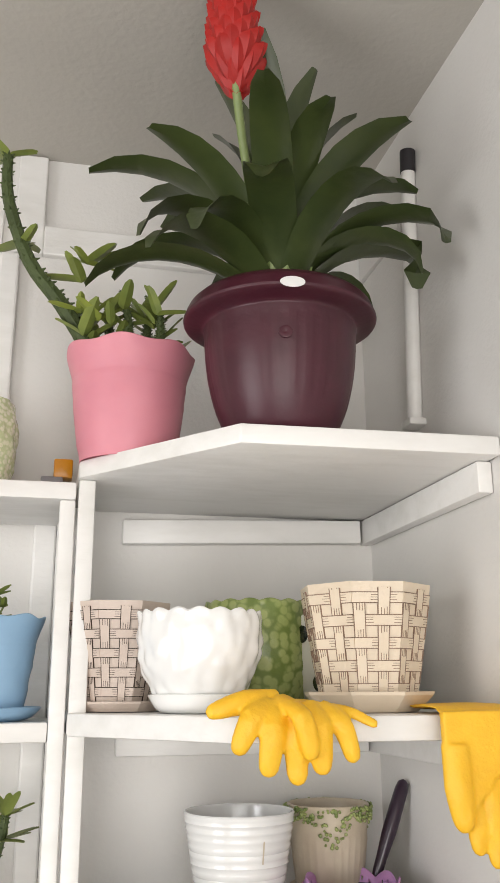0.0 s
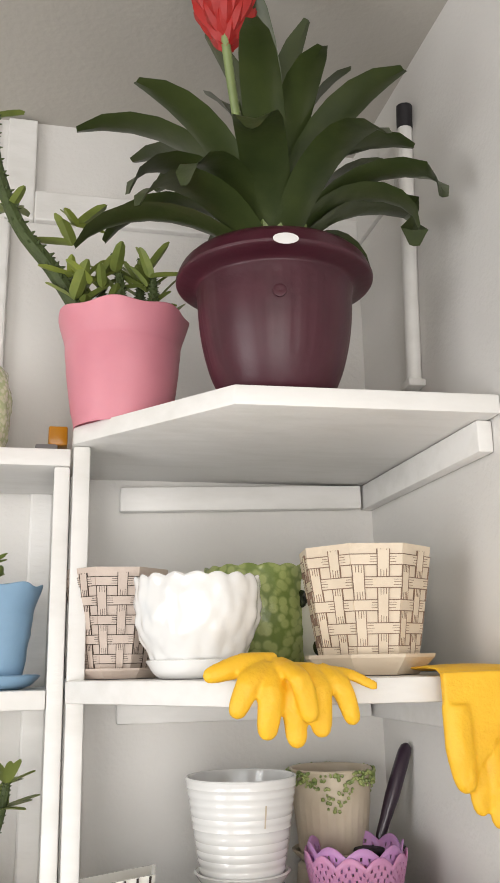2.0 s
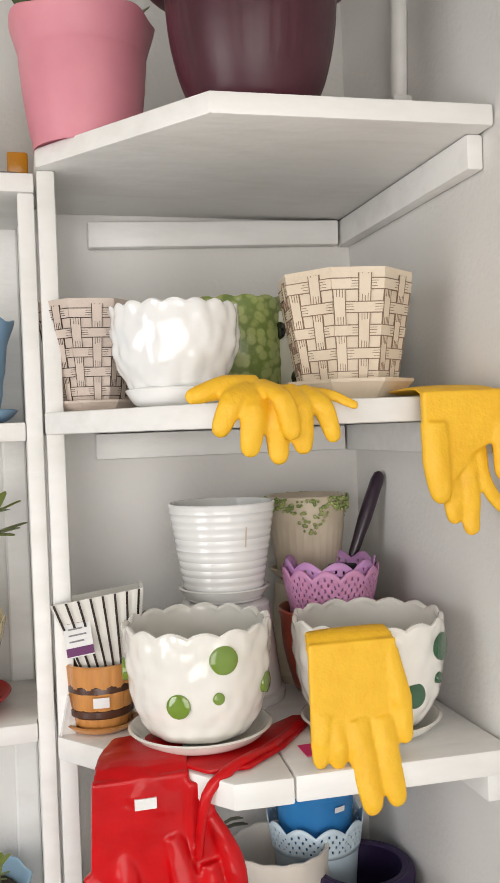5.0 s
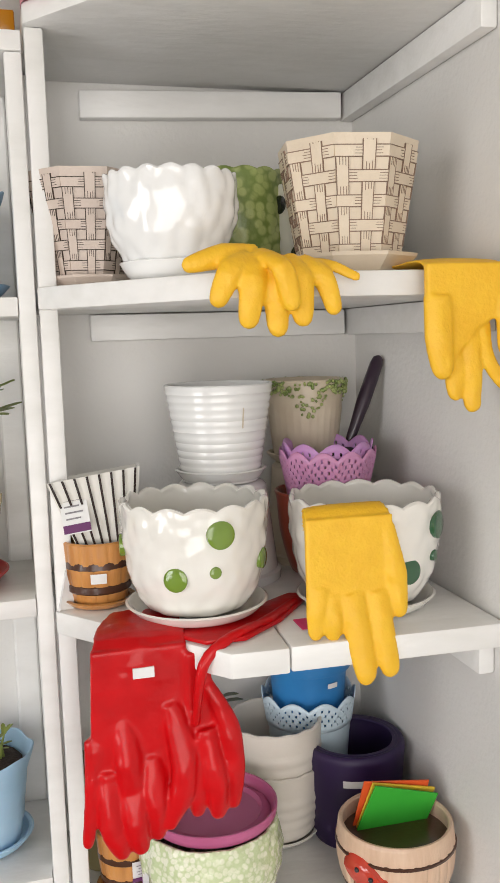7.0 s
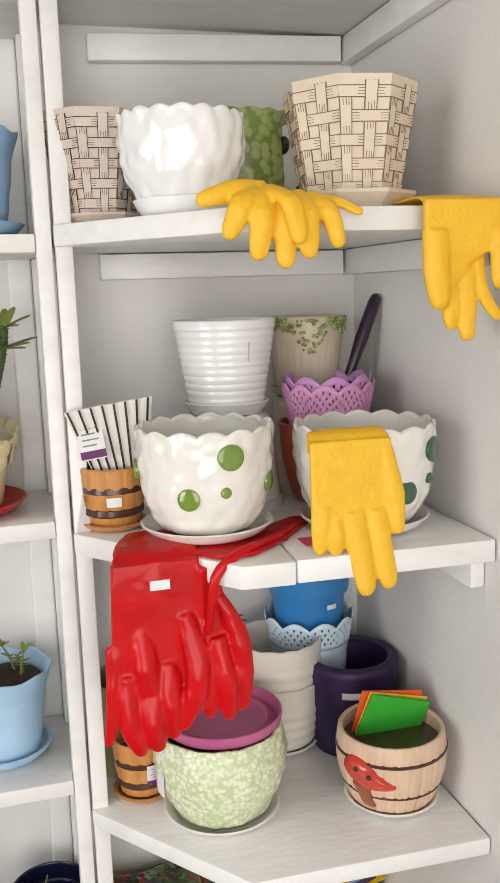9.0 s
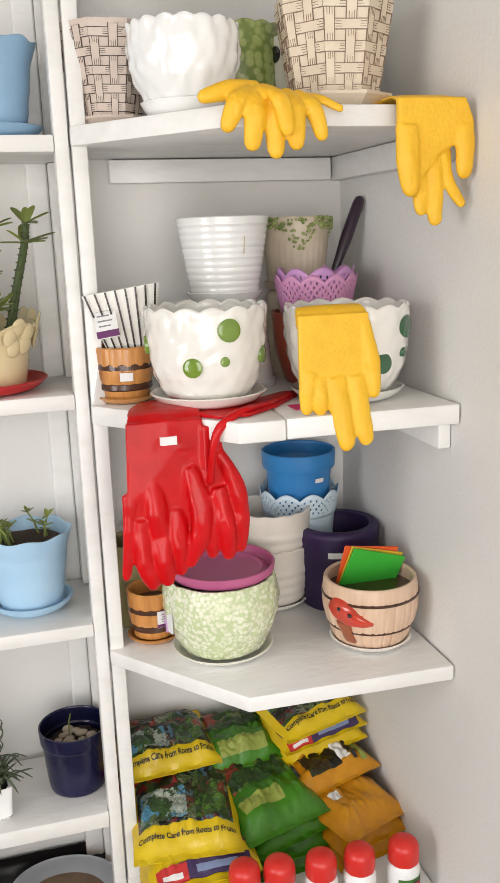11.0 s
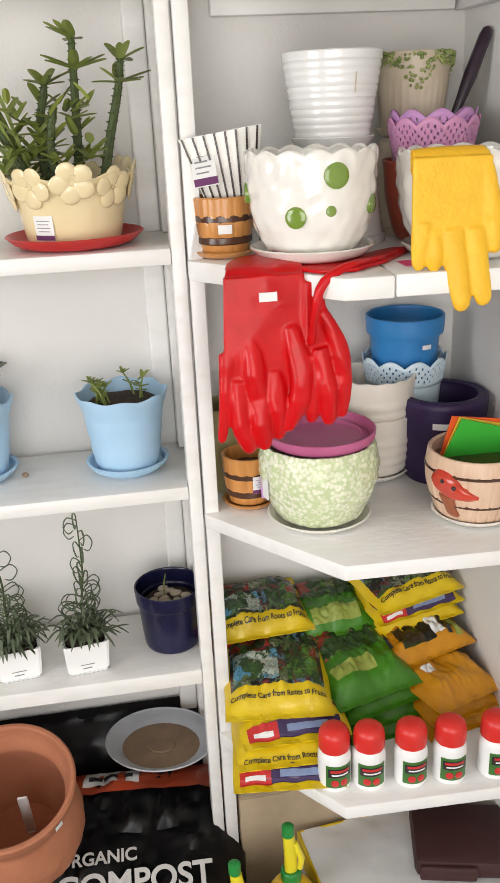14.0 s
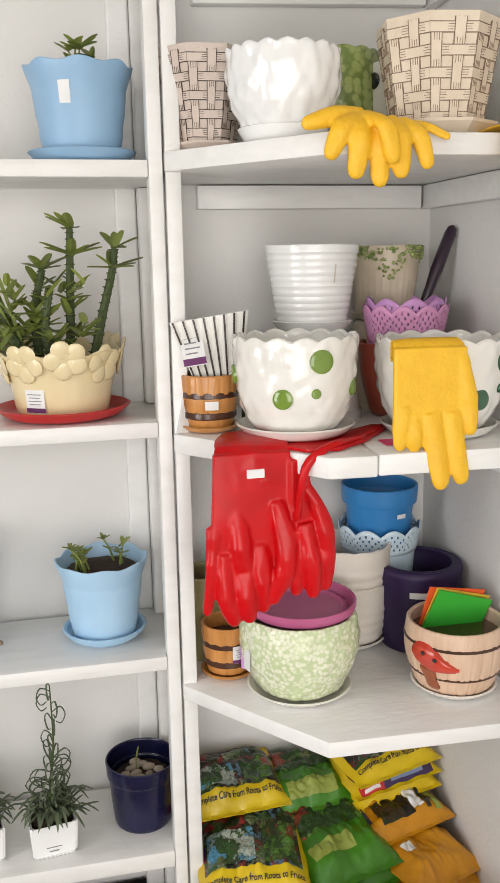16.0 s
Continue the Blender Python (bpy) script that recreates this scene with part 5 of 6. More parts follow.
for k in range(11):
    specs.append((k * 2 * math.pi / 11 + 0.3 + random.uniform(-0.15, 0.15), random.uniform(44, 60), random.uniform(0.30, 0.37), random.uniform(0.75, 1.15)))
for k in range(6):
    specs.append((k * 2 * math.pi / 6 + 0.1, random.uniform(62, 80), random.uniform(0.36, 0.42), random.uniform(0.15, 0.35)))
specs += [(math.pi * 1.10, 40, 0.27, 1.75), (math.pi * 1.24, 36, 0.24, 1.8), (-0.35, 38, 0.25, 1.8)]
for a, el, length, droop in specs:
    pts = []
    for i in range(11):
        t = i / 10
        e = radians(el + 32 * (1 - t) - 62 * droop * t * t)
        if i == 0:
            p = Vector((0.022 * math.cos(a), 0.022 * math.sin(a), 0.245))
        else:
            p = p + Vector((math.cos(a) * math.cos(e), math.sin(a) * math.cos(e), math.sin(e))) * (length * 1.16 / 10)
        q = p.copy()
        q.x = min(q.x, 0.235)
        pts.append(q)
    part("leaf", blade(bmesh.new(), pts, random.uniform(0.060, 0.074), 0.30, 0.25, 0.7), LEAF, brom)
bm = bmesh.new()
for k in range(12):
    a = k * 2 * math.pi / 12
    blade(bm, curve([(0.02 * math.cos(a), 0.02 * math.sin(a), 0.225), (0.045 * math.cos(a), 0.045 * math.sin(a), 0.27), (0.06 * math.cos(a), 0.06 * math.sin(a), 0.33)], 6), 0.05, 0.4)
part("leaf_base", bm, LEAF_PALE, brom, "pale green leaf bases")
axis = curve([(-0.02, -0.01, 0.25), (-0.070, -0.075, 0.45), (-0.098, -0.128, 0.56), (-0.112, -0.15, 0.68)], 24)
part("flower_stalk", tube(bmesh.new(), axis, 0.007, 10), LEAF_PALE, brom)
for k in range(110):
    t = k / 109
    p = Vector((-0.094 - 0.018 * t, -0.118 - 0.034 * t, 0.540 + 0.155 * t))
    a = k * 2.39996
    spread = 0.040 * (1 - 0.5 * t) * min(1, 0.45 + 3 * t) + 0.010
    out = Vector((math.cos(a), math.sin(a), 0))
    pts = curve([p, p + out * spread * 0.6 + Vector((0, 0, 0.016)), p + out * spread + Vector((0, 0, 0.040)), p + out * (spread * 1.1) + Vector((0, 0, 0.058))], 9)
    part("bract", blade(bmesh.new(), pts, 0.034 * (1 - 0.35 * t), 0.5, 0.05, 0.7), BRACT, brom, "pointed red bract" if k == 0 else "")


def scallop_pot(x, y, z, r0, r1, h, material, label, group, waves=9, name="flower_pot", category="plant"):
    ob = thing(name, x, y, z, label, category, group)
    outer = [(r0, 0), (r0 + 0.003, 0.004), (r0 + (r1 - r0) * 0.55, h * 0.62), (r0 + (r1 - r0) * 0.62, h * 0.76), (r1 * 0.97, h * 0.93), (r1, h)]

    def f(a, t, r, zz):
        g = max(0, (zz / h - 0.62) / 0.38) ** 1.5
        ripple = 0.0009 * math.sin(zz * 2 * math.pi / 0.006) if t < 0.45 and zz < h * 0.55 else 0
        return r + ripple + 0.020 * r * g * math.cos(a * waves), zz + 0.0022 * g * math.cos(a * waves)

    part("pot", lathe(bmesh.new(), vessel(outer, 0.0035, steps=9), 108, f), material, ob)
    return ob


def oval_leaves(bm, base, count, spread, size, up=0.6):
    for _ in range(count):
        a = random.uniform(0, 2 * math.pi)
        e = random.uniform(0.1, up)
        out = Vector((math.cos(a), math.sin(a), e)).normalized()
        p = Vector(base)
        s = size * random.uniform(0.7, 1.25)
        blade(bm, curve([p, p + out * spread * 0.5, p + out * (spread * 0.6 + s) + Vector((0, 0, -0.12 * s))], 8), s * 0.46, 0.25, 0.2, 0.2)


def spiny_stem(parent, points, r0, r1):
    c = curve(points, 18)
    n = len(c) - 1
    bm = bmesh.new()
    tube(bm, c, [r0 + (r1 - r0) * i / n for i in range(n + 1)], 8)
    for i, p in enumerate(c):
        for k in range(6):
            a = k * math.pi / 3 + i * 0.5
            out = Vector((math.cos(a), math.sin(a) * 0.9, 0.35)).normalized()
            r = r0 + (r1 - r0) * i / n
            tube(bm, [p + out * r * 0.7, p + out * (r * 1.55)], [r * 0.32, r * 0.08], 5)
    return part("stem", bm, STEM, parent, "spiny grey-green stem")


pink = scallop_pot(-0.445, -0.228, Z1, 0.064, 0.092, 0.156, PINK, "spiny leafy succulent in a pink wavy-rimmed plastic pot", "pots on the top shelf", 7)
soil(pink, 0.066, 0.128)
spiny_stem(pink, [(-0.055, -0.02, 0.15), (-0.100, -0.02, 0.22), (-0.15, -0.02, 0.285), (-0.185, -0.02, 0.38), (-0.19, -0.02, 0.45)], 0.013, 0.007)
random.seed(21)
for x, y, h in ((-0.01, -0.02, 0.10), (0.02, 0.01, 0.11), (0.035, -0.03, 0.07), (-0.035, 0.01, 0.09)):
    spiny_stem(pink, [(x, y, 0.15), (x + 0.004, y, 0.15 + h * 0.5), (x + random.uniform(-0.01, 0.01), y, 0.15 + h)], 0.008, 0.004)
bm = bmesh.new()
for k in range(26):
    oval_leaves(bm, (random.uniform(-0.06, 0.06), random.uniform(-0.05, 0.04), random.uniform(0.155, 0.23)), 2, 0.02, 0.034, 1.6)
for p in ((-0.06, -0.03, 0.20), (-0.075, -0.02, 0.26), (-0.065, 0.0, 0.30), (-0.07, -0.04, 0.17)):
    oval_leaves(bm, p, 4, 0.03, 0.042, 1.2)
for p in ((-0.19, -0.02, 0.45), (-0.16, -0.02, 0.31)):
    oval_leaves(bm, p, 4, 0.02, 0.045, 0.8)
part("leaves", bm, LEAF_MID, pink, "small oval green leaves")
bm = bmesh.new()
for p in ((-0.075, -0.02, 0.21), (-0.05, -0.05, 0.19), (-0.07, -0.03, 0.285)):
    oval_leaves(bm, p, 3, 0.02, 0.034, 1.0)
part("young_leaves", bm, LEAF_YEL, pink, "yellow-green young leaves")

ob = thing("flower_pot", -0.655, -0.130, 1.793, "pale green cabbage-leaf ceramic pot with a shop label", "pot", "pots on the top shelf")
f = bubbly(0.004, 50, seed=7)
part("body", lathe(bmesh.new(), vessel([(0.040, 0), (0.047, 0.006), (0.056, 0.05), (0.056, 0.10), (0.048, 0.135)], 0.006), 96, f), GREEN_WHITE, ob)
price_tag(ob, 0.060, 8, 0.072, 0.034, 0.046)
ob = thing("wood_offcut", -0.540, -0.110, 1.793, "small grey and yellow offcut behind a pot", "offcut")
part("block", slab(bmesh.new(), -0.022, -0.02, 0, 0.010, 0.02, 0.030), GREY_PRINT, ob)
part("yellow_block", slab(bmesh.new(), -0.004, -0.01, 0.0305, 0.024, 0.02, 0.060), GOLD_BAG, ob)

# ---- plants of the left-hand unit ----


def seedling(parent, z, n, spread, material, seed, size=0.02, height=0.05):
    random.seed(seed)
    bm = bmesh.new()
    for _ in range(n):
        x, y = random.uniform(-spread, spread), random.uniform(-spread, spread) * 0.6
        h = height * random.uniform(0.6, 1.2)
        lean = random.uniform(-0.02, 0.02)
        top = Vector((x + lean, y, z + h))
        part("stem", tube(bmesh.new(), [(x, y, z), (x + lean * 0.4, y, z + h * 0.6), top], [0.0022, 0.0018, 0.0012], 6), LEAF_MID, parent)
        oval_leaves(bm, top, 4, size * 0.3, size, 0.9)
        oval_leaves(bm, Vector((x + lean * 0.5, y, z + h * 0.6)), 2, size * 0.3, size * 0.9, 0.7)
    part("leaves", bm, material, parent)


blue_a = scallop_pot(-0.622, -0.150, 1.4815, 0.052, 0.078, 0.132, DULL_BLUE, "young plant in a light blue plastic pot with a price sticker", "blue plant pots", 8)
soil(blue_a, 0.058, 0.108)
seedling(blue_a, 0.108, 4, 0.012, LEAF_MID, 3, 0.026, 0.062)
part("price_sticker", curved_patch(0.066, 0.016, 0.040, -20, 0.085, 8), LABEL, blue_a, "blank white sticker")
saucer("saucer", -0.622, -0.150, 1.480, 0.080, 0.016, DULL_BLUE, "shallow blue plastic saucer")
blue_b = scallop_pot(-0.626, -0.118, 0.7175, 0.050, 0.076, 0.135, LIGHT_BLUE, "seedlings in a light blue plastic pot with a wavy rim", "blue plant pots", 8)
soil(blue_b, 0.061, 0.116)
seedling(blue_b, 0.116, 10, 0.048, LEAF_MID, 4, 0.013, 0.040)
part("scuff", curved_patch(0.063, 0.006, 0.004, -22, 0.085, 8), GREY_PRINT, blue_b, "small dark scuff")
saucer("saucer", -0.626, -0.118, 0.716, 0.071, 0.017, LIGHT_BLUE, "light blue plastic saucer under a pot")
blue_c = scallop_pot(-0.882, -0.095, 0.7175, 0.050, 0.076, 0.135, LIGHT_BLUE, "broad-leaved plant in a light blue plastic pot", "blue plant pots", 8)
soil(blue_c, 0.056, 0.108)
random.seed(8)
bm = bmesh.new()
for k in range(12):
    a = k * 2.4
    r = 0.03 + 0.03 * random.random()
    p = Vector((0.01 * math.cos(a), 0.01 * math.sin(a), 0.12))
    blade(bm, curve([p, p + Vector((r * 0.6 * math.cos(a), r * 0.6 * math.sin(a), 0.045)), p + Vector((r * 1.5 * math.cos(a), r * 1.5 * math.sin(a), 0.050 + 0.02 * random.random()))], 8), 0.048, 0.2, 0.2, 0.3)
part("leaves", bm, LEAF, blue_c, "broad dark green leaves")
saucer("saucer", -0.882, -0.095, 0.716, 0.071, 0.017, LIGHT_BLUE, "light blue plastic saucer under a pot")
crumb = thing("clay_crumb", -0.800, -0.120, 0.7165, "small brown crumb of clay on the shelf", "crumb")
bm = bmesh.new()
bmesh.ops.create_icosphere(bm, subdivisions=2, radius=0.006, matrix=Matrix.Translation((0, 0, 0.004)) @ Matrix.Diagonal((1, 0.8, 0.7, 1)))
part("lump", bm, SILT, crumb)

# Pale yellow pot with a ruffled rim and a tall spiny succulent.
cream = thing("flower_pot", -0.672, -0.130, 1.1075, "tall leafy succulent in a pale yellow ceramic pot with flowered rim", "plant")
outer = [(0.066, 0), (0.072, 0.004), (0.078, 0.035), (0.086, 0.07), (0.098, 0.100)]


def ruffle(a, t, r, z):
    g = max(0, (z - 0.05) / 0.05)
    w = abs(math.cos(a * 4.5 + 0.5))
    return r + 0.003 * g * w, z + g * (0.008 * w - 0.008)


part("pot", lathe(bmesh.new(), vessel(outer, 0.006, steps=9), 120, ruffle), CREAM_YELLOW, cream)
random.seed(31)
bm = bmesh.new()
for k in range(9):
    a = math.pi * 2 * k / 9 - 0.1
    for q in range(5):
        b = q * 2 * math.pi / 5 + k
        lift = 0.006 * math.sin(k * 2.1)
        rr = 0.0935 + 0.3 * lift
        c = Vector((rr * math.cos(a), rr * math.sin(a), 0.084 + lift))
        tang = Vector((-math.sin(a), math.cos(a), 0))
        p = c + tang * 0.0185 * math.cos(b) + Vector((0.25 * math.cos(a), 0.25 * math.sin(a), 1)) * 0.0165 * math.sin(b)
        bmesh.ops.create_uvsphere(bm, u_segments=10, v_segments=7, radius=0.0150, matrix=Matrix.Translation(p) @ Matrix.Rotation(a, 4, "Z") @ Matrix.Rotation(0.25, 4, "Y") @ Matrix.Diagonal((0.22, 1, 1, 1)))
part("moulded_band", bm, CREAM_YELLOW, cream, "moulded flowers round the rim")
price_tag(cream, 0.078, -32, 0.026, 0.032, 0.036, 6)
soil(cream, 0.080, 0.070)
for pts in ([(0.05, 0, 0.07), (0.066, 0, 0.14), (0.085, 0, 0.21), (0.092, 0, 0.25)], [(0.015, 0.01, 0.07), (0.02, 0.01, 0.17), (0.025, 0, 0.28)], [(-0.03, 0, 0.07), (-0.035, 0, 0.15), (-0.02, -0.01, 0.22)], [(-0.04, -0.02, 0.07), (-0.075, -0.02, 0.13), (-0.10, -0.02, 0.19)], [(-0.01, -0.03, 0.07), (-0.02, -0.035, 0.13), (-0.01, -0.04, 0.19)]):
    spiny_stem(cream, pts, 0.0078, 0.005)
bm = bmesh.new()
for k in range(50):
    oval_leaves(bm, (random.uniform(-0.10, 0.05), random.uniform(-0.06, 0.05), random.uniform(0.09, 0.20)), 3, 0.016, 0.024, 1.3)
for p in ((0.092, 0, 0.25), (0.025, 0, 0.28), (-0.02, -0.01, 0.22), (0.025, 0.0, 0.24), (0.088, 0, 0.22)):
    oval_leaves(bm, p, 7, 0.026, 0.030, 1.0)
part("leaves", bm, LEAF_MID, cream, "oval green leaves")
bm = bmesh.new()
for k in range(16):
    oval_leaves(bm, (random.uniform(-0.09, 0.05), random.uniform(-0.07, 0.0), random.uniform(0.09, 0.2)), 1, 0.02, 0.03, 1.3)
part("young_leaves", bm, LEAF_YEL, cream, "yellow-green young leaves")
for k in range(9):
    a = 2.3 + k * 0.22
    reach = random.uniform(0.14, 0.20)
    pts = curve([(-0.05, -0.01, 0.075), (-0.05 + reach * 0.5 * math.cos(a), min(0.1, reach * 0.35 * math.sin(a)), 0.20 + 0.02 * (k % 3)), (-0.05 + reach * math.cos(a), min(0.11, reach * 0.7 * math.sin(a)), 0.17 + 0.025 * (k % 4))], 12)
    part("long_leaf", blade(bmesh.new(), pts, 0.011, 0.4, 0.1, 0.8), LEAF_MID, cream)
saucer("saucer", -0.672, -0.130, 1.099, 0.106, 0.018, RED_PLASTIC, "wide red plastic saucer")


def cube_pot(x, y, z, seed, lean):
    """White square pot with a trained curly-leaved plant."""
    random.seed(seed)
    ob = thing("cube_planter", x, y, z, "curly trailing plant trained upright in a white square ceramic pot", "plant", "white square planters", 8)
    prof = [(0.048, 0), (0.051, 0.002), (0.056, 0.058), (0.055, 0.061), (0.050, 0.060), (0.047, 0.010)]
    bm = lathe(bmesh.new(), prof, 4)
    bmesh.ops.rotate(bm, verts=bm.verts, matrix=Matrix.Rotation(radians(45), 3, "Z"))
    bmesh.ops.bevel(bm, geom=bm.edges, offset=0.004, segments=2, affect="EDGES")
    part("pot", bm, WHITE_GLAZE, ob)
    for k in range(3):
        t = slab(bmesh.new(), -0.018 + 0.004 * k, -0.0008, 0.028 - 0.007 * k, 0.016 - 0.005 * k, 0.0, 0.0295 - 0.007 * k, 0)
        part("script_bar", t, GREY_PRINT, ob).matrix_basis = pose(0, -0.0385, 0, -4, 0, 0)
    soil(ob, 0.034, 0.054)
    bm, st = bmesh.new(), bmesh.new()
    spine = curve([(0, 0, 0.055), (lean * 0.3, 0, 0.12), (lean * 0.5 + 0.006, 0, 0.19), (lean, 0, 0.292)], 24)
    tube(st, spine, [0.003 - 0.002 * i / (len(spine) - 1) for i in range(len(spine))], 6)
    for i, p in enumerate(spine[3:]):
        t = i / len(spine)
        for k in range(1 if t > 0.42 else 3 if t > 0.2 else 6):
            a = random.uniform(0, 2 * math.pi)
            r = (0.042 - 0.022 * t) * random.uniform(0.7, 1.1)
            o = Vector((math.cos(a), math.sin(a) * 0.7, 0))
            blade(bm, curve([p, p + o * r * 0.7 + Vector((0, 0, 0.010)), p + o * r * 1.05 + Vector((0, 0, -0.004)), p + o * r * 0.7 + Vector((0, 0, -0.020)), p + o * r * 0.3 + Vector((0, 0, -0.016))], 12), 0.0034, 0.3, 0.3, 0.8)
    for k in range(85):
        a = random.uniform(0, 2 * math.pi)
        r = random.uniform(0.03, 0.062)
        p = Vector((random.uniform(-0.022, 0.022), random.uniform(-0.022, 0.022), 0.056))
        o = Vector((math.cos(a), math.sin(a), 0))
        blade(bm, curve([p, p + o * r * 0.5 + Vector((0, 0, random.uniform(0.015, 0.04))), p + o * r + Vector((0, 0, random.uniform(-0.004, 0.032)))], 6), 0.0052, 0.3, 0.2, 0.8)
    part("stem", st, STEM, ob)
    part("leaves", bm, LEAF_GREY, ob, "thin grey-green curled leaves")
    return ob


cube_pot(-0.853, -0.160, 0.362, 51, -0.03)
cube_pot(-0.735, -0.165, 0.362, 52, 0.012)
navy = thing("flower_pot", -0.576, -0.125, 0.362, "dark navy glazed pot with pebbles and a small shoot", "plant")
part("pot", lathe(bmesh.new(), vessel([(0.045, 0), (0.051, 0.006), (0.056, 0.06), (0.058, 0.088), (0.061, 0.092), (0.063, 0.118)], 0.004), 64), NAVY, navy)
soil(navy, 0.050, 0.084)
random.seed(61)
for k in range(14):
    bm = bmesh.new()
    bmesh.ops.create_icosphere(bm, subdivisions=2, radius=random.uniform(0.007, 0.011), matrix=Matrix.Translation((random.uniform(-0.03, 0.03), random.uniform(-0.03, 0.03), 0.093)) @ Matrix.Diagonal((1, 0.8, 0.6, 1)))
    part("pebble", bm, PEBBLE, navy)
part("shoot", blade(bmesh.new(), curve([(-0.008, 0, 0.085), (-0.009, 0, 0.11), (-0.004, 0, 0.14)], 8), 0.009), LEAF_MID, navy)
green = thing("flower_pot", -0.985, -0.095, 0.362, "bright green glazed pot filled with soil", "pot")
part("pot", lathe(bmesh.new(), vessel([(0.05, 0), (0.056, 0.006), (0.068, 0.06), (0.072, 0.10)], 0.005), 64), GREEN_POT, green)
soil(green, 0.062, 0.088)
part("leaves", blade(bmesh.new(), curve([(0.01, 0, 0.085), (0.02, 0, 0.11), (0.04, -0.01, 0.12)], 6), 0.02), LEAF_MID, green)

# ---- things near the floor ----


def sack(name, m, w, h, thick, seed, material, label):
    ob = thing(name, 0, 0, 0, label, "sack", "compost sacks")
    ob.matrix_world = m
    part("film", pillow(w, h, thick, seed, 40, 40), material, ob)
    return ob


sack("compost_sack", pose(-0.66, -0.22, -0.275, 0, 0, 4), 0.50, 0.42, 0.15, 70, BLACK_BAG, "black plastic compost sack lying on the floor")
sack("compost_sack", pose(-0.95, -0.22, -0.275, 0, 0, -8), 0.36, 0.40, 0.11, 72, BLACK_BAG, "black plastic compost sack lying beside another")
for x, k in ((-0.72, 0), (-1.10, 3)):
    sack("compost_sack", pose(x, -0.034, -0.062, 84, 0, 0), 0.42, 0.42, 0.035, 76 + k, BLACK_BAG, "black plastic compost sack standing against the wall")
compost = sack("compost_sack", pose(-0.678, -0.235, -0.084, 22, 0, -6), 0.400, 0.47, 0.10, 74, BLACK_BAG, "black compost sack with silver lettering and an orange end")
pil = lambda u0, u1, v0, v1, lift=0.001: pillow(0.400, 0.47, 0.10, 74, 16, 10, lift, u0, u1, v0, v1, False)
part("orange_band", pil(0.03, 0.97, 0.76, 0.95, 0.004), ORANGE_PRINT, compost, "orange-red printed band")
part("white_panel", pil(0.22, 0.50, 0.80, 0.90, 0.006), LABEL, compost)
part("orange_corner", pil(0.02, 0.10, 0.02, 0.22), ORANGE_PRINT, compost, "orange-red printed corner")
part("black_bar", pil(0.25, 0.47, 0.82, 0.845, 0.008), BLACK_PRINT, compost)
part("white_panel", pil(0.40, 0.75, 0.05, 0.11, 0.002), LABEL, compost)
part("badge", pil(0.80, 0.92, 0.06, 0.15, 0.002), ORANGE_PRINT, compost, "round orange badge")
lettering("ORGANIC", 0.032, SILVER_PRINT, compost, pose(-0.070, -0.020, 0.1150, 1, 0, 3), "silver capital lettering")
lettering("COMPOST", 0.060, SILVER_PRINT, compost, pose(0.000, -0.075, 0.1150, 2, 0, 3), "large silver capital lettering")
lettering("30 dm\u00b3", 0.046, SILVER_PRINT, compost, pose(-0.080, -0.118, 0.1150, 4, 0, 3), "silver lettering")

dish = thing("shallow_dish", -0.640, -0.088, 0.085, "grey plastic dish with a dried silt bottom on a sack", "dish")
dish.matrix_world = pose(-0.618, -0.150, 0.130, -6, 3, 0) @ Matrix.Scale(0.9, 4)
part("dish", lathe(bmesh.new(), vessel([(0.065, 0), (0.072, 0.003), (0.095, 0.022), (0.116, 0.030), (0.118, 0.033)], 0.003, 0.006), 64), GREY_DISH, dish)
part("silt", lathe(bmesh.new(), [(0.083, 0.009), (0.086, 0.0145), (0.06, 0.0165), (0.03, 0.015), (0.028, 0.018), (0.001, 0.016)], 40), SILT, dish, "dried brown silt")

terra = thing("terracotta_pot", -0.905, -0.265, -0.16, "empty terracotta pot with a carved band and a price sticker", "pot")
terra.matrix_world = pose(-0.886, -0.238, 0.028, 18, 0, 0) @ Matrix.Scale(0.99, 4)
outer = [(0.070, 0), (0.082, 0.006), (0.112, 0.05), (0.122, 0.10), (0.114, 0.15), (0.108, 0.175), (0.118, 0.205), (0.121, 0.222)]
part("body", lathe(bmesh.new(), vessel(outer, 0.011), 96, lambda a, t, r, z: (r + (0.004 * noise.noise((a * 5, z * 40, 3)) if 0.03 < z < 0.11 and t < 0.4 else 0), z)), TERRACOTTA, terra)
part("price_sticker", curved_patch(0.1215, 0.016, 0.012, 48, 0.212), LABEL, terra, "small white price sticker")
part("plant_tag", slab(bmesh.new(), 0.008, 0.02, 0.02, 0.026, 0.022, 0.14), LABEL, terra, "white plastic plant tag")


def carton(name, m, w, d, h, material, label):
    ob = thing(name, 0, 0, 0, label, "box", "boxes under the shelf")
    ob.matrix_world = m
    part("carton", slab(bmesh.new(), -w / 2, -d / 2, 0, w / 2, d / 2, h, 0.004), material, ob)
    return ob


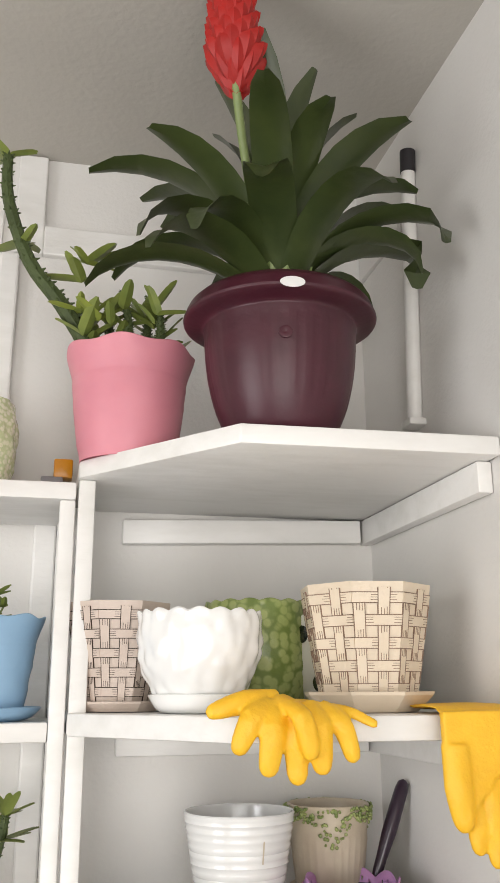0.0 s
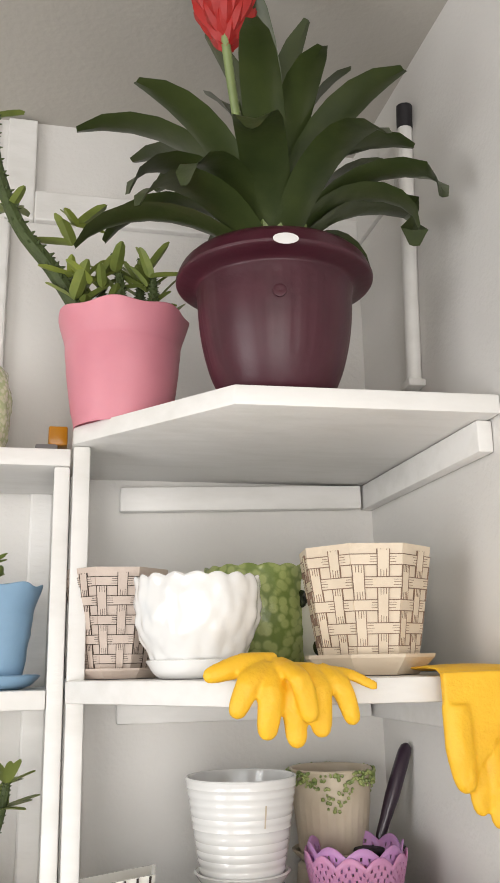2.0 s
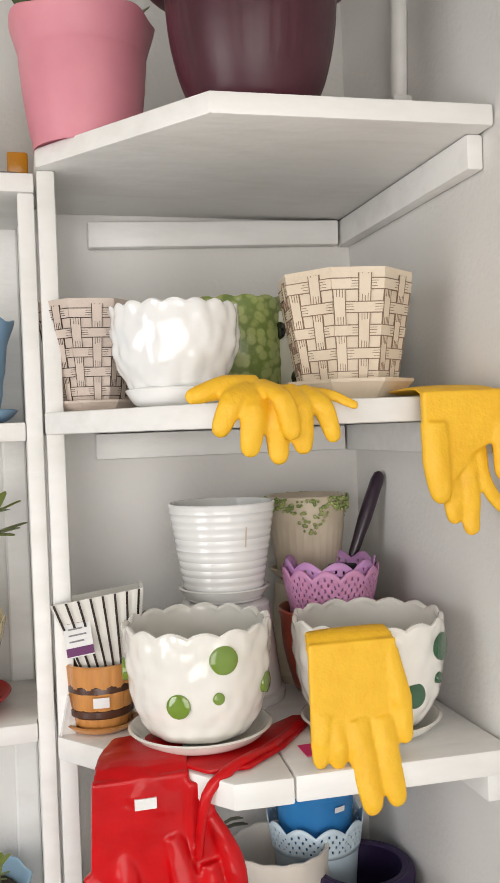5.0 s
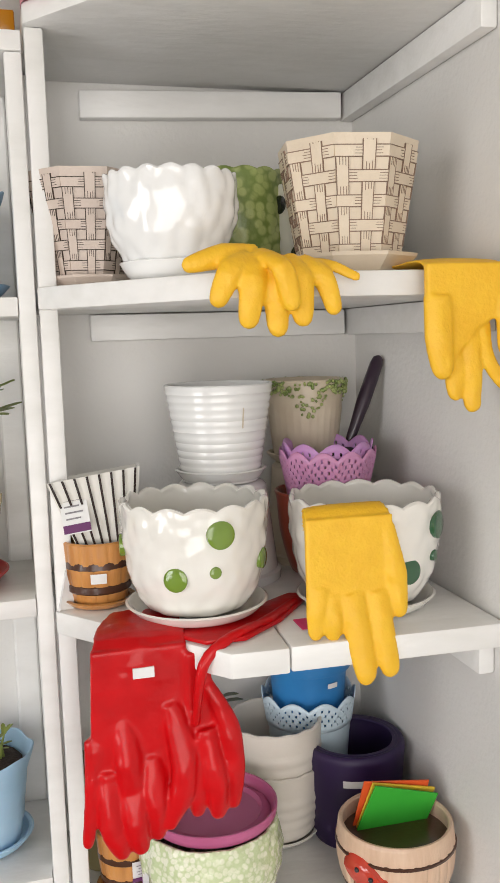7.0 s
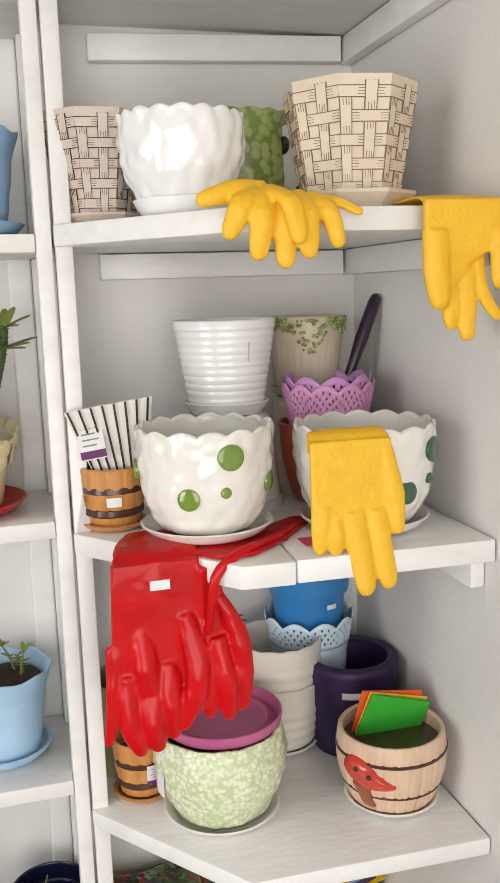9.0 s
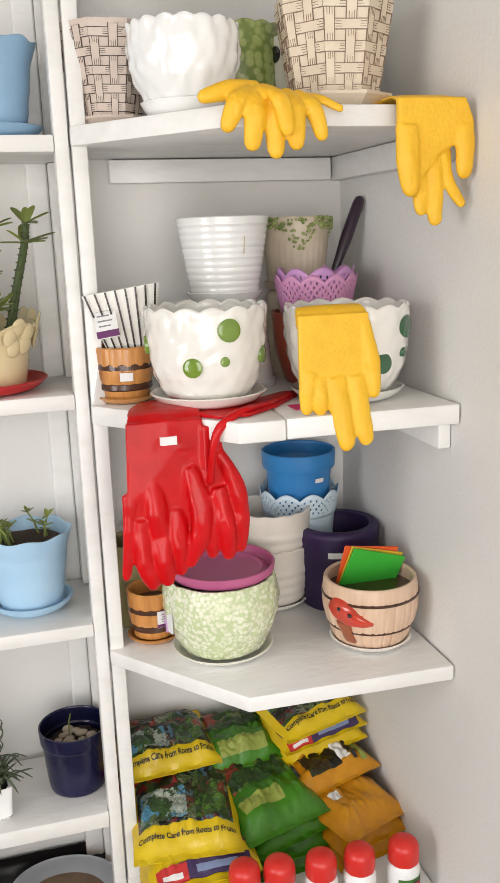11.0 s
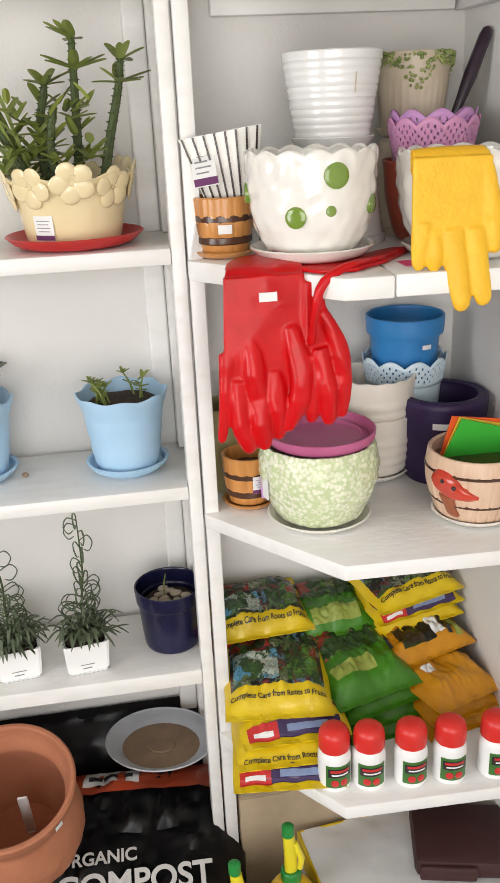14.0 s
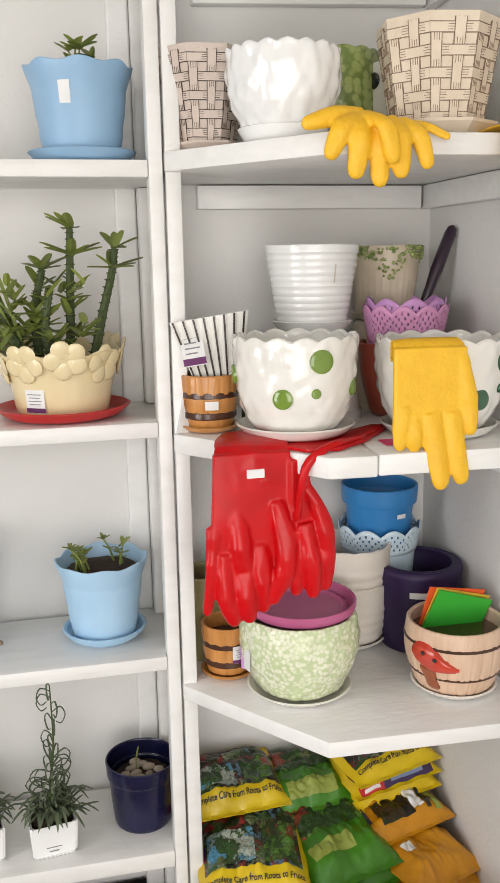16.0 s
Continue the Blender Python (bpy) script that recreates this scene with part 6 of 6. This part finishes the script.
board_box = carton("cardboard_box", pose(-0.275, -0.125, FLOOR_Z, 0, 0, 2), 0.42, 0.20, 0.335, CARDBOARD, "brown cardboard box behind a wrapped white box")
part("flap", slab(bmesh.new(), -0.205, -0.098, 0.3355, 0.205, -0.002, 0.3385, 0.001), CARDBOARD, board_box, "closed cardboard flap")
part("flap", slab(bmesh.new(), -0.205, 0.002, 0.3355, 0.205, 0.098, 0.3385, 0.001), CARDBOARD, board_box, "closed cardboard flap")
part("tape", slab(bmesh.new(), 0.05, -0.1008, 0.22, 0.10, -0.0998, 0.334, 0), SILT, board_box, "strip of brown packing tape")
film = carton("wrapped_box", pose(-0.190, -0.385, FLOOR_Z, 0, 0, 6), 0.34, 0.30, 0.255, FILM, "white box wrapped in clear shiny film")
part("edge_strip", slab(bmesh.new(), -0.1705, -0.152, 0.2, -0.166, 0.152, 0.2575, 0.001), YELLOW_BAG, film, "yellow edge strip")
part("edge_strip", slab(bmesh.new(), -0.165, 0.147, 0.2, 0.17, 0.1515, 0.2575, 0.001), YELLOW_BAG, film, "yellow edge strip")
part("crinkled_film", pillow(0.34, 0.30, 0.008, 81, 30, 30, 0.257, closed=False), FILM, film, "crinkled clear film")
pack = thing("wrapped_packet", -0.085, -0.335, -0.012, "flat packet wrapped in dark brown plastic on a box", "packet")
pack.matrix_world = pose(-0.092, -0.365, -0.008, 3, 0, -14)
part("wrap", slab(bmesh.new(), -0.088, -0.070, 0.0, 0.088, 0.070, 0.042, 0.012), BROWN_WRAP, pack)
part("flap", slab(bmesh.new(), -0.080, -0.078, 0.004, 0.020, -0.069, 0.036, 0.004), BROWN_WRAP, pack, "folded end flap")


def sprayer(x, y, z, rz):
    ob = thing("spray_bottle", x, y, z, "round yellow spray bottle with a green nozzle", "spray bottle", "yellow spray bottles", rz)
    part("bottle", lathe(bmesh.new(), smooth_profile([(0.030, 0), (0.040, 0.004), (0.048, 0.05), (0.047, 0.085), (0.034, 0.115), (0.016, 0.128), (0.014, 0.135)], 6), 48), SPRAY_YELLOW, ob)
    part("collar", lathe(bmesh.new(), [(0.017, 0.132), (0.018, 0.136), (0.018, 0.152), (0.015, 0.155)], 28, lambda a, t, r, zz: (r + 0.0006 * math.sin(a * 18), zz)), SPRAY_GREEN, ob, "green screw collar")
    bm = tube(bmesh.new(), [(0, 0, 0.150), (0, -0.002, 0.19), (-0.004, -0.004, 0.235)], [0.012, 0.0125, 0.0105], 14, 0.8)
    tube(bm, [(0.012, -0.012, 0.165), (0.014, -0.016, 0.19), (0.006, -0.008, 0.22)], [0.005, 0.006, 0.005], 8)
    part("trigger_head", bm, SPRAY_LEMON, ob, "lemon yellow trigger head")
    part("nozzle", lathe(bmesh.new(), [(0.008, 0.236), (0.0105, 0.238), (0.0105, 0.256), (0.006, 0.259)], 20), SPRAY_GREEN, ob, "green nozzle").matrix_basis = pose(-0.005, -0.004, 0)
    return ob


s1 = sprayer(-0.416, -0.395, -0.112, 10)
copy_thing(s1, pose(-0.513, -0.440, -0.130, 0, 0, -20))
crate = carton("low_crate", pose(-0.47, -0.43, FLOOR_Z, 0, 0, 0), 0.18, 0.16, 0.146, CARDBOARD, "low cardboard crate under the spray bottles")
